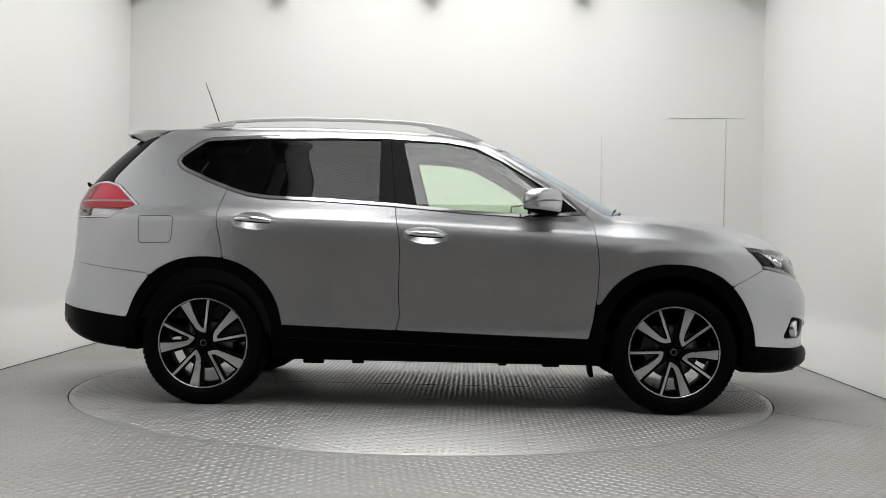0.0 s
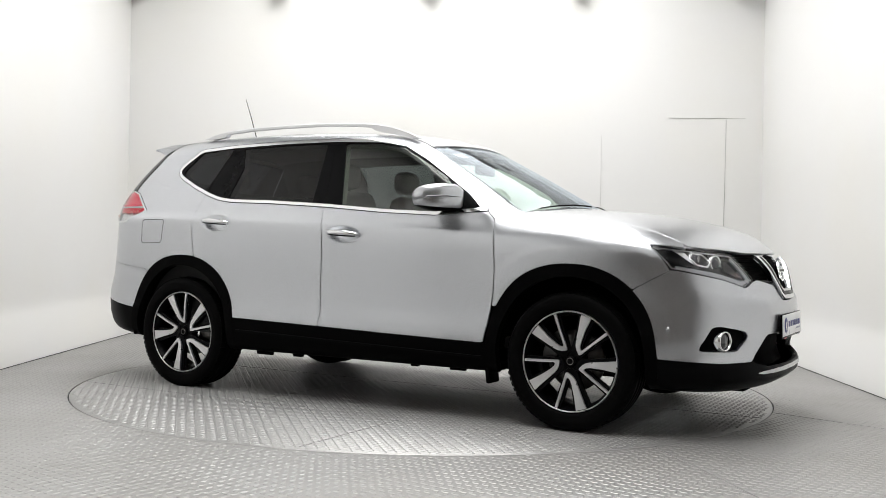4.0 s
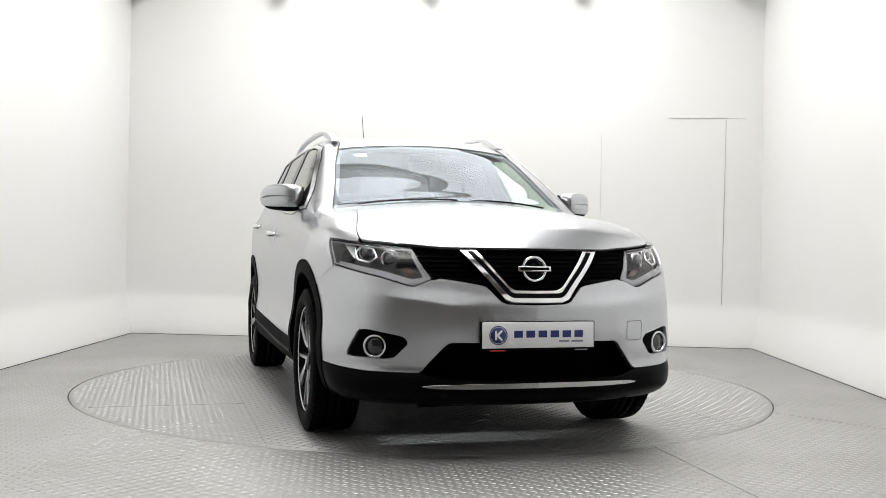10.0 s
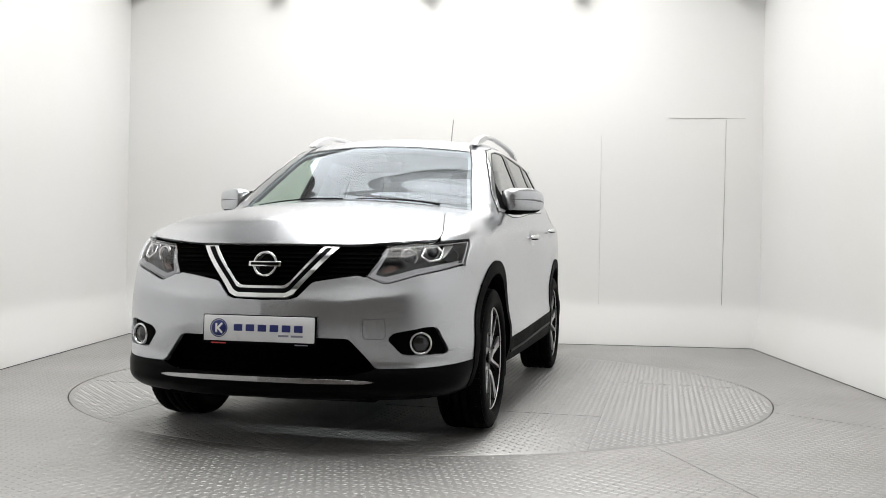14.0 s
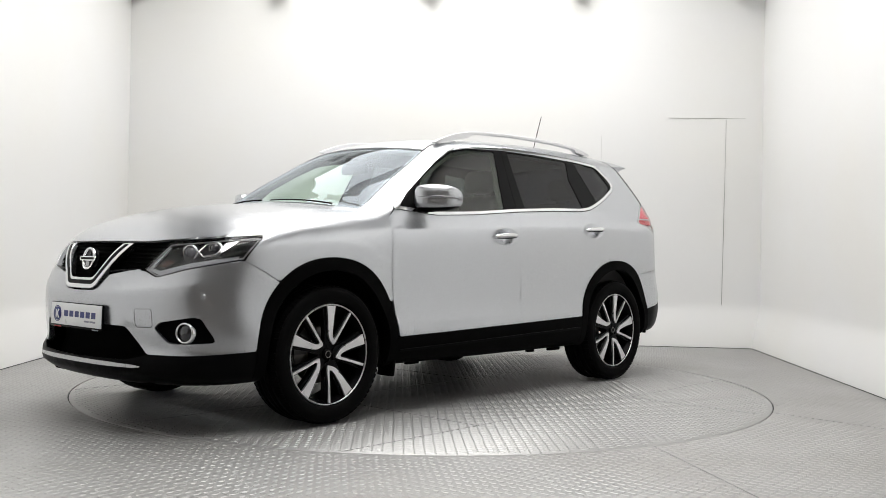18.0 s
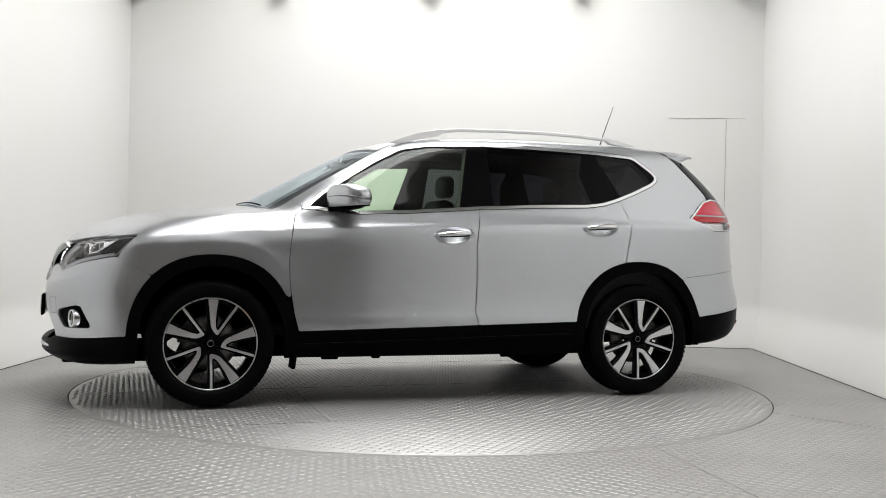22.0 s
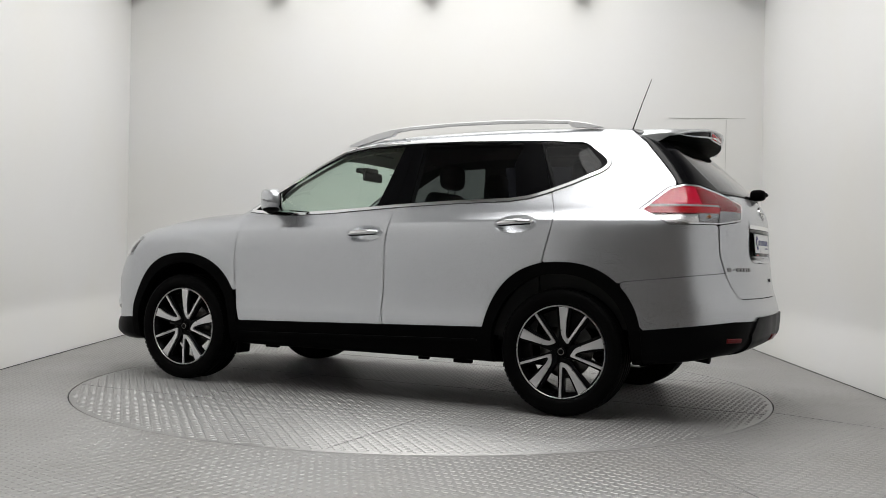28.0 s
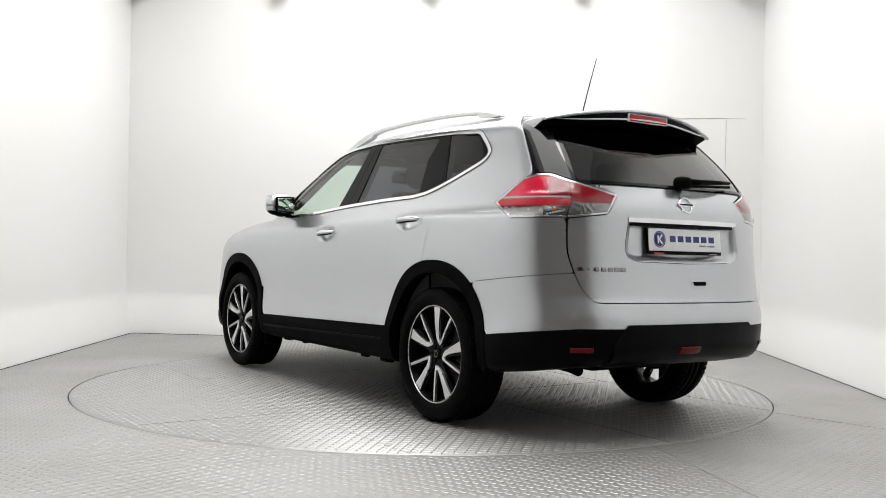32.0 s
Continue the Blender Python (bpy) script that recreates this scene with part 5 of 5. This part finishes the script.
for outer in (True, False):
    panel("tail_lamp_bed", half(lambda x, y, z: lamp_rear(x, y, z) + 0.003, outer), mat("tail_lamp_bed", (0.66, 0.65, 0.65), 0.25, 0.85, 0, 0.12, 140), car, "bright tail lamp reflector", 0.0, -0.014, fine=1)
    panel("tail_lamp_rim", half(lambda x, y, z: np.abs(lamp_rear(x, y, z) + 0.0055) - 0.0035, outer), CHROME_DULL, car, "bright tail lamp edge", 0.01, 0.001, fine=2)
    panel("brake_lens", half(in_tail(1.184, 1.30), outer), PINK, car, "red upper tail lamp lens", 0.008, -0.003, fine=1)
    panel("white_line", half(in_tail(1.174, 1.182), outer), DRL, car, "white line across the tail lamp", 0.006, -0.001, fine=2)
    panel("tail_light_bar", half(in_tail(1.138, 1.172), outer), RED_LENS, car, "deep red tail light bar", 0.008, -0.002, fine=1)
FACETS = mat("faceted_reflector", (0.30, 0.30, 0.31), 0.15, 0.95, 0, 0.4, 50, 1.0, 42, rough_var=0.05)
FACETS.node_tree.nodes["Bump"].inputs["Distance"].default_value = 0.008
DEEP_RED = mat("deep_red_lamp_cell", (0.20, 0.001, 0.005), 0.15, 0, 0.1, 0.3, 90)
panel("faceted_cell", half(lambda x, y, z: np.maximum.reduce([lamp_rear(x, y, z) + 0.011, z - 1.136, (y + 0.7 * x) + 0.700]), True), FACETS, car, "dark faceted reflector cell", 0.006, -0.004, fine=1)
panel("faceted_cell", half(lambda x, y, z: np.maximum.reduce([lamp_rear(x, y, z) + 0.011, z - 1.150, (y + 0.7 * x) + 0.0]), False), FACETS, car, "dark faceted reflector cell", 0.006, -0.0005, fine=1)
panel("brake_cell", half(lambda x, y, z: np.maximum.reduce([lamp_rear(x, y, z) + 0.011, 1.187 - z, (y + 0.7 * x) + 0.735]), True), DEEP_RED, car, "deep red brake light cell", 0.004, 0.0012, fine=2)
panel("brake_cell", half(lambda x, y, z: np.maximum.reduce([lamp_rear(x, y, z) + 0.015, 1.152 - z]), False), DEEP_RED, car, "deep red inner lamp cell", 0.004, 0.0012, fine=2)


def tail_spot(s, z, lift):
    """The place in the tail lamp's face at s (across) and z, sunk by lift."""
    p, nn = meet((-1.2, s + 0.84, z), (-1, 0.7, 0))
    return p + nn * lift, nn


for k in range(7):
    p, nn = tail_spot(-0.725 - 0.016 * k, 1.094 + 0.003 * k, 0.003)
    bead = lathe([(0.0, 0.003), (0.004, 0.002), (0.0055, -0.002)], 10)
    bead.transform(facing(p, nn))
    pair("tail_lamp_bead", bead, DRL, car, "small bright lamp bead")
p, nn = tail_spot(-0.765, 1.118, 0.0)
bulb = lathe([(0.0, 0.010), (0.008, 0.006), (0.011, 0.0), (0.008, -0.008)], 16)
bulb.transform(facing(p, nn))
pair("indicator_bulb", bulb, mat("amber_glass", (0.35, 0.10, 0.02), 0.15, 0, 0.5, 0.05, 60), car, "amber indicator bulb")

# fog lamps
for side in (1, -1):
    p, nn = on_front(side * 0.689, 0.490)
    m_ = facing(p, (0.93, 0.36 * side, 0.0), -0.012)
    part("fog_lamp", lathe([(0.0, 0.008), (0.03, 0.004), (0.040, -0.004), (0.041, -0.03)], 36), mat("fog_glass", (0.025, 0.025, 0.03), 0.08, 0.3, 1.0, 0.2, 60), car, "round fog lamp", m_)
    part("fog_ring", lathe([(0.040, -0.01), (0.041, 0.008), (0.046, 0.012), (0.051, 0.006), (0.052, -0.03)], 40), CHROME, car, "chrome fog lamp ring", m_)
    for (x_, y_, z_) in ((2.059, 0.757, 0.662), (1.856, 0.863, 0.545)):
        p, nn = on_front(side * y_, z_) if x_ > 2 else on_side(x_, z_, side > 0)
        part("parking_sensor", lathe([(0, 0.0007), (0.0095, 0.0006), (0.0105, -0.0004), (0.0115, 0.0008), (0.0128, 0.0004), (0.013, -0.004)], 24), PAINT, bumper_front, "small round parking sensor", facing(p, nn))
    for (y_, z_) in ((0.676, 0.612), (0.25, 0.60)):
        p, nn = on_rear(side * y_, z_)
        part("parking_sensor", lathe([(0, 0.0007), (0.0095, 0.0006), (0.0105, -0.0004), (0.0115, 0.0008), (0.0128, 0.0004), (0.013, -0.004)], 24), PAINT, bumper_rear, "small round parking sensor", facing(p, nn))
TOW = [(0.462, 0.598), (0.455, 0.588), (0.458, 0.520), (0.467, 0.510), (0.540, 0.512), (0.549, 0.522), (0.547, 0.590), (0.538, 0.600)]
panel("towing_cover", lambda x, y, z: np.maximum(np.abs(sd_poly(y, z, TOW)) - 0.0013, 1.9 - x), mat("thin_grey_joint", (0.12, 0.12, 0.12), 0.7, 0, 0, 0.1, 60), bumper_front, "fine joint of the square towing eye cover", 0.0, 0.0012, "l", fine=3)
FUEL = [(-1.735, 1.088), (-1.56, 1.090), (-1.540, 1.078), (-1.548, 0.95), (-1.565, 0.935), (-1.73, 0.932), (-1.742, 0.945), (-1.745, 1.075)]
panel("fuel_flap", lambda x, y, z: np.maximum(np.abs(sd_poly(x, z, FUEL)) - 0.0018, 0.4 - y), SEAM, car, "dark joint of the fuel flap", 0.0, 0.0012, "r", fine=3)

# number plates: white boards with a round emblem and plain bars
def number_plate(m, front):
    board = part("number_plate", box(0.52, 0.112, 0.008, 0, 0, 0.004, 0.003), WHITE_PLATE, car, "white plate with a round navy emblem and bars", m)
    part("plate_frame", box(0.534, 0.128, 0.010, 0, -0.004 if front else -0.009, -0.002, 0.004), GLOSS_BLACK, board, "black plate frame")
    part("emblem", lathe([(0, 0.0098), (0.034, 0.0098), (0.0345, 0.008)], 40), NAVY, board, "round navy emblem", Matrix.Translation((-0.188, 0, 0)))
    part("emblem_ring", lathe([(0.037, 0.0084), (0.037, 0.0096), (0.041, 0.0096), (0.041, 0.0084)], 40), NAVY, board, "", Matrix.Translation((-0.188, 0, 0)))
    part("emblem_stroke", box(0.009, 0.040, 0.0012, -0.199, 0, 0.0100), WHITE_PLATE, board)
    for s_ in (1, -1):
        st = box(0.0095, 0.031, 0.0012, 0, 0, 0)
        part("emblem_stroke", st, WHITE_PLATE, board, "", Matrix.Translation((-0.182, 0.0105 * s_, 0.0100)) @ Matrix.Rotation(-0.78 * s_, 4, "Z"))
    for k in range(6):
        part("print_bar", box(0.040, 0.030, 0.0012, -0.096 + k * 0.0565, 0.004, 0.0088), NAVY, board)
    for k, w in enumerate((0.048, 0.055)):
        part("print_bar", box(w, 0.0085, 0.0012, 0.118 + k * 0.062, -0.028, 0.0088), GREY_PRINT, board)
    part("frame_bar", box(0.07, 0.006, 0.0014, -0.19, -0.066 if front else -0.068, 0.004), RED_PRINT, board)
    part("frame_bar", box(0.06, 0.005, 0.0014, 0.20, -0.066 if front else -0.068, 0.004), GREY_PRINT, board)


number_plate(facing((2.279, 0, 0.547), (1, 0, 0.03)), True)
number_plate(facing((-2.284, 0, 0.987), (-1, 0, 0.10)), False)

# badges: a ring with a bar
def badge(m, r, bar, thick=0.008, host=None):
    ring = part("badge", lathe([(r * 0.80, -0.004), (r * 0.80, thick * 0.7), (r * 0.86, thick), (r * 0.97, thick), (r, thick * 0.6), (r, -0.004)], 48), CHROME, host or car, "round chrome badge", m)
    part("badge_bar", box(2 * bar, r * 0.40, thick * 1.3, 0, 0, thick * 0.6, 0.0015), CHROME, ring, "chrome bar across the badge")
    part("badge_inlay", box(2 * bar * 0.86, r * 0.20, 0.001, 0, 0, thick * 1.28), GLOSS_BLACK, ring)


badge(facing((2.218, 0, 0.832), (1, 0, 0.16)), 0.058, 0.077)
part("badge_plate", lathe([(0, -0.002), (0.05, -0.002), (0.054, -0.02)], 40), GLOSS_BLACK, car, "black disc behind the badge", facing((2.212, 0, 0.832), (1, 0, 0.16)))
p_, n_ = on_rear(0, 1.163)
badge(facing(p_, n_), 0.044, 0.055, 0.006, tailgate)

# tailgate
panel("plate_recess", lambda x, y, z: np.maximum(sd_poly(y, z, RECESS) - 0.001, x + 1.9), PAINT, tailgate, "sunken number plate panel", 0.0,
      lambda x, y, z: -0.001 - 0.030 * np.clip(-sd_poly(y, z, RECESS) / 0.03, 0, 1), "c", fine=1)
panel("tailgate_chrome_strip", lambda x, y, z: np.maximum.reduce([np.abs(z - 1.076) - 0.0105, y - 0.385, x + 1.9]), CHROME, tailgate, "chrome strip above the plate", 0.02, 0.008, "c", fine=2)
panel("plate_lamp_shade", lambda x, y, z: np.maximum.reduce([np.abs(z - 1.058) - 0.008, y - 0.37, x + 1.9]), GLOSS_BLACK, tailgate, "", 0.02, -0.004, "c", fine=2)
p_, n_ = on_rear(-0.07, 0.765)
part("tailgate_handle", prism([(-0.062, 0.022), (0.062, 0.022), (0.052, -0.010), (0.040, -0.022), (-0.040, -0.022), (-0.052, -0.010)], 0.006, 0.0012), PAINT, tailgate, "tailgate handle with a hollow", facing(p_, n_, 0.0035))
part("handle_hollow", prism([(-0.050, 0.016), (0.050, 0.016), (0.042, -0.004), (-0.042, -0.004)], 0.003), BLACK, tailgate, "", facing(p_, n_, 0.0050))
DARK_CHROME = mat("dark_chrome", (0.30, 0.30, 0.31), 0.15, 1.0, 0, 0.05, 60)
for k in range(7):
    yy = 0.628 - 0.0345 * k
    p_, n_ = on_rear(yy, 0.835)
    part("model_badge_bar", box(0.027 if k != 1 else 0.012, 0.020 if k != 1 else 0.006, 0.004, 0, 0, 0.002, 0.001), DARK_CHROME, tailgate, "", facing(p_, n_))
wiper = part("rear_wiper", blob(-2.262, 0.0, 1.275, 0.045, 0.045, 0.034, 0.7, 0.8, 16, 20), BLACK, car, "black rear wiper")
part("wiper_arm", tube([(-2.285, 0.02, 1.279), (-2.290, -0.10, 1.284), (-2.272, -0.26, 1.292), (-2.235, -0.38, 1.298)], lambda u: 0.022 - 0.012 * u, 8, flat=0.8), BLACK, wiper)
part("wiper_blade", tube([(-2.252, 0.0, 1.262), (-2.248, -0.15, 1.268), (-2.232, -0.30, 1.274), (-2.205, -0.42, 1.28)], 0.008, 6), RUBBER, wiper)

# spoiler over the rear screen
def spoiler():
    n = 41

    def row(y):
        a = abs(y)
        lead = on_top(-1.659, min(a, 0.51))[0]
        k = 1 - (a / 0.60) ** 4
        tx, tz = -2.035 + 0.36 * a * a, 1.662 - 0.20 * a * a
        th = 0.054 * max(k, 0.12)
        lz = lead.z - max(a - 0.51, 0) * 0.55
        mid = (-1.85 + 0.1 * a * a, y, (lz + tz) / 2 + 0.007)
        return [(-1.659, y, lz), mid, (tx + 0.02, y, tz + 0.001), (tx, y, tz - 0.006), (tx + 0.004, y, tz - 0.014), (tx + 0.022, y, tz - 0.017), (tx + 0.024, y, tz - th * 0.80), (tx + 0.008, y, tz - th * 0.85), (tx + 0.016, y, tz - th), (-1.90 + 0.30 * a * a, y, 1.592 - 0.15 * a * a), (-1.80 + 0.20 * a * a, y, 1.575 - 0.10 * a * a)]

    rows = [row(-0.60 + 1.2 * k / (n - 1)) for k in range(n)]

    def strip(a, b, name):
        v, f = [], []
        m = b - a + 1
        for r in rows:
            v += r[a:b + 1]
        for i in range(n - 1):
            for j in range(m - 1):
                f.append((i * m + j, (i + 1) * m + j, (i + 1) * m + j + 1, i * m + j + 1))
        return mesh_of(name, v, f, True)

    body = part("spoiler", strip(0, 5, "spoiler"), PAINT, car, "silver roof spoiler over the rear screen")
    part("spoiler_recess", strip(5, 6, "spoiler_recess"), GLOSS_BLACK, body, "black recess in the spoiler's edge")
    part("spoiler_lip", strip(6, 8, "spoiler_lip"), PAINT, body, "silver lower lip")
    part("spoiler_underside", strip(8, 10, "spoiler_underside"), BLACK, body, "black underside")
    for r in (rows[0], rows[-1]):
        part("spoiler_end", mesh_of("spoiler_end", r, [tuple(range(len(r)))]), PAINT, body)
    part("brake_light", box(0.012, 0.27, 0.034, -2.013, 0, 1.620, 0.004), RED_LENS, body, "red high brake light")
    part("brake_light_bezel", box(0.010, 0.29, 0.046, -2.009, 0, 1.620, 0.004), PAINT, body)


spoiler()

# roof rails, ditch strips and aerial
RAIL = [(0.25, 1.583), (0.16, 1.620), (0.06, 1.652), (-0.06, 1.680), (-0.20, 1.694), (-0.5, 1.706), (-0.8, 1.708), (-1.05, 1.703), (-1.25, 1.692), (-1.38, 1.672), (-1.47, 1.645),
        (-1.40, 1.640), (-1.285, 1.652), (-1.262, 1.676), (-1.05, 1.688), (-0.8, 1.693), (-0.5, 1.691), (-0.2, 1.678), (-0.10, 1.665), (-0.07, 1.640), (0.05, 1.615), (0.2, 1.578)]
v_, f_ = [], []
k_ = len(RAIL)
for w_ in (0, 1, 2, 3):
    for x_, z_ in RAIL:
        y_ = float(PILLAR(x_)) + 0.030
        v_.append((x_, y_ + (-0.019, -0.013, 0.013, 0.019)[w_], z_ - (0.004 if w_ in (0, 3) else 0.0) * (1 if z_ > 1.66 else 0)))
for w_ in range(3):
    for i in range(k_):
        j = (i + 1) % k_
        f_.append((w_ * k_ + i, w_ * k_ + j, (w_ + 1) * k_ + j, (w_ + 1) * k_ + i))
f_ += [tuple(range(k_)), tuple(range(3 * k_, 4 * k_))[::-1]]
bm_ = bmesh.new()
rail_me = mesh_of("roof_rail", v_, f_)
bm_.from_mesh(rail_me)
bmesh.ops.recalc_face_normals(bm_, faces=bm_.faces[:])
bmesh.ops.triangulate(bm_, faces=[f for f in bm_.faces if len(f.verts) > 4])
pair("roof_rail", bm_, mat("silver_rail", (0.76, 0.76, 0.77), 0.42, 0.2, 0.2, 0.03, 60), car, "silver roof rail")
panel("roof_ditch", lambda x, y, z: np.maximum.reduce([np.abs(y - PILLAR(x) - 0.002) - 0.0055, x - 0.36, -1.66 - x, 1.4 - z]), GLOSS_BLACK, car, "black roof ditch strip", 0.0, 0.0012, fine=2)
panel("windscreen_seal", lambda x, y, z: np.maximum(windscreen(x, y, z) - 0.002, -windscreen(x, y, z) - 0.005), mat("grey_rubber_seal", (0.06, 0.06, 0.06), 0.6, 0, 0, 0.1, 50), car, "dark windscreen seal", 0.0, 0.0008, "c", fine=2)
FRIT = mat("windscreen_grey_border", (0.20, 0.20, 0.21), 0.5, 0, 0, 0.1, 50)
panel("windscreen_border", lambda x, y, z: np.maximum(windscreen(x, y, z) + 0.004, -windscreen(x, y, z) - 0.026), FRIT, car, "grey printed windscreen border", 0.0, -0.0075, "c", fine=2)
aerial = part("aerial", tube([(-1.475, 0, 1.655), (-1.485, 0, 1.675), (-1.50, 0, 1.705)], lambda u: 0.014 - 0.010 * u, 12), BLACK, car, "thin black roof aerial")
part("aerial_rod", tube([(-1.497, 0, 1.70), (-1.55, 0, 1.852), (-1.609, 0, 2.007)], lambda u: 0.0036 - 0.0014 * u, 8), BLACK, aerial)
for y0, y1, x1 in ((-0.02, -0.56, 1.10), (0.52, 0.06, 1.0)):
    pts = []
    for k in range(9):
        u = k / 8
        yy = y0 + (y1 - y0) * u
        xx = 1.150 - 0.30 * yy * yy - 0.022 - 0.018 * math.sin(math.pi * u)
        p, nn = on_top(xx, yy)
        pts.append(p + nn * 0.005)
    part("windscreen_wiper", tube(pts, lambda u: 0.005 - 0.002 * u, 8), RUBBER, car, "black windscreen wiper")
panel("scuttle", lambda x, y, z: np.maximum.reduce([bow(x, y) - 1.168, 1.147 - bow(x, y), y - 0.60, 1.0 - z]), BLACK, car, "black scuttle panel under the windscreen", 0.0, -0.010, "c", fine=1)

panel("windscreen_sticker", lambda x, y, z: np.maximum.reduce([np.abs(y - 0.43) - 0.035, np.abs(z - 1.49) - 0.011, 0.3 - x]), WHITE_PLATE, car, "small white sticker inside the windscreen", 0.0, -0.0105, "r", fine=2)

# lower rear bumper
DIFF = [(-0.1, 0.575), (0.425, 0.574), (0.45, 0.55), (0.505, 0.48), (0.475, 0.38), (0.42, 0.362), (-0.1, 0.36)]
panel("rear_diffuser", lambda x, y, z: np.maximum(sd_poly(y, z, DIFF), x + 1.9), mat("satin_black_plastic", (0.0025, 0.0025, 0.003), 0.4, 0, 0, 0.1, 40, spec=0.06), bumper_rear, "satin black raised centre of the lower bumper", 0.02, 0.012, "c", fine=1)
DIM_RED = mat("dark_red_reflector", (0.11, 0.002, 0.004), 0.3, 0, 0.0, 0.1, 60, spec=0.2)
for y0 in (0.64, -0.64):
    p_, n_ = on_rear(y0, 0.455)
    part("reflector", box(0.110, 0.024, 0.008, 0, 0, 0.002, 0.003), DIM_RED, bumper_rear, "red rear reflector", facing(p_, n_))
p_, n_ = on_rear(0.03, 0.452)
part("rear_fog_light", box(0.14, 0.040, 0.012, 0, 0, 0.012, 0.004), DIM_RED, bumper_rear, "red rear fog light", facing(p_, n_))

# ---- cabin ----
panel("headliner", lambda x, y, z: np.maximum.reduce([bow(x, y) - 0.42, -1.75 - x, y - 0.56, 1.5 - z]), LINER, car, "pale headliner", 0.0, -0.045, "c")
panel("door_card", lambda x, y, z: np.maximum.reduce([z - 1.135, 0.42 - z, np.abs(x + 0.2) - 1.0, 0.5 - y]), TRIM, car, "dark door lining", 0.0, -0.075)
panel("boot_lining", lambda x, y, z: np.maximum.reduce([z - 1.20, 0.5 - z, x + 1.2, 0.3 - y, -2.1 - x]), TRIM, car, "dark boot lining", 0.0, -0.09)
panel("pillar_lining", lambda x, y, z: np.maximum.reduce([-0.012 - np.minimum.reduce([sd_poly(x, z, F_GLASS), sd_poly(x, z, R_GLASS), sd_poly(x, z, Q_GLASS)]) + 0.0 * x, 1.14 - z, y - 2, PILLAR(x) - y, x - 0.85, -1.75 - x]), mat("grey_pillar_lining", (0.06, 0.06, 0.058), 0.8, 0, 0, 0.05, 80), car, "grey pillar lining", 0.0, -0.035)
part("cabin_floor", box(3.1, 1.5, 0.06, -0.45, 0, 0.42, 0.01), TRIM, car, "dark cabin floor")
part("parcel_shelf", box(0.55, 1.2, 0.03, -1.80, 0, 1.10, 0.01), TRIM, car, "dark load cover")
dash = box(0.42, 1.30, 0.34, 0.85, 0, 0.94, 0.06, 3)
bmesh.ops.subdivide_edges(dash, edges=[e for e in dash.edges if abs(e.verts[0].co.y - e.verts[1].co.y) > 0.5], cuts=12)
for vv in dash.verts:
    vv.co.x -= 0.32 * vv.co.y ** 2
part("dashboard", dash, TRIM, car, "dark dashboard")


def seat(x, y, wide, rest):
    s = part("seat", box(0.50, wide, 0.16, x, y, 0.66, 0.06, 3), LEATHER, car, "black leather seat")
    b = box(0.13, wide, 0.62, 0, 0, 0.31, 0.055, 3)
    for vv in b.verts:
        k = max(0, vv.co.z - 0.30) / 0.32
        vv.co.y *= 1 - 0.20 * k * k
        vv.co.x += 0.02 * math.cos(vv.co.y / wide * 5)
    part("backrest", b, LEATHER, s, "black leather backrest", Matrix.Translation((x - 0.24, y, 0.68)) @ Matrix.Rotation(math.radians(-16), 4, "Y"))
    for yy in rest:
        hx, hz = x - 0.24 - 0.20, 0.68 + 0.665
        part("headrest", blob(hx, y + yy, hz + 0.035, 0.055, 0.125, 0.082, 0.6, 0.7, 14, 20), LEATHER, s, "black leather headrest")
        for q in (-0.05, 0.05):
            part("headrest_post", tube([(hx + 0.01, y + yy + q, hz - 0.10), (hx, y + yy + q, hz)], 0.006, 8), CHROME, s)


seat(0.02, 0.37, 0.50, (0,))
seat(0.02, -0.37, 0.50, (0,))
seat(-0.88, 0.0, 1.28, (-0.42, 0.42))
wheel_m = Matrix.Translation((0.52, -0.37, 1.02)) @ Matrix.Rotation(math.radians(-65), 4, "Y")
sw = part("steering_wheel", tube([(0.185 * math.cos(a), 0.185 * math.sin(a), 0) for a in np.linspace(0, 2 * math.pi, 33)[:-1]], 0.015, 8, True), LEATHER, car, "black steering wheel", wheel_m)
part("steering_hub", box(0.16, 0.30, 0.05, 0, 0, -0.02, 0.02), LEATHER, sw)
part("sensor_pod", box(0.10, 0.17, 0.035, 0.47, -0.04, 1.475, 0.012), TRIM, car, "dark sensor pod behind the windscreen", Matrix.Identity(4))
part("rear_view_mirror", box(0.03, 0.24, 0.065, 0.40, 0.0, 1.425, 0.012), TRIM, car, "dark rear-view mirror")
for yy in (0.32, -0.32):
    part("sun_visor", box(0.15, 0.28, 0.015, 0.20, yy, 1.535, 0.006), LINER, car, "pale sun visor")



# ---- what moves ----
def motions():
    steps = [min(SECONDS, k * 1.0) for k in range(int(SECONDS) + 1)]
    walk(turntable, [(t, pose(0, 0, 0, 0, 0, turn_at(t))) for t in steps])
    walk(car, [(t, pose(0, 0, 0, 0, 0, turn_at(t)) @ PARKED) for t in steps])


motions()
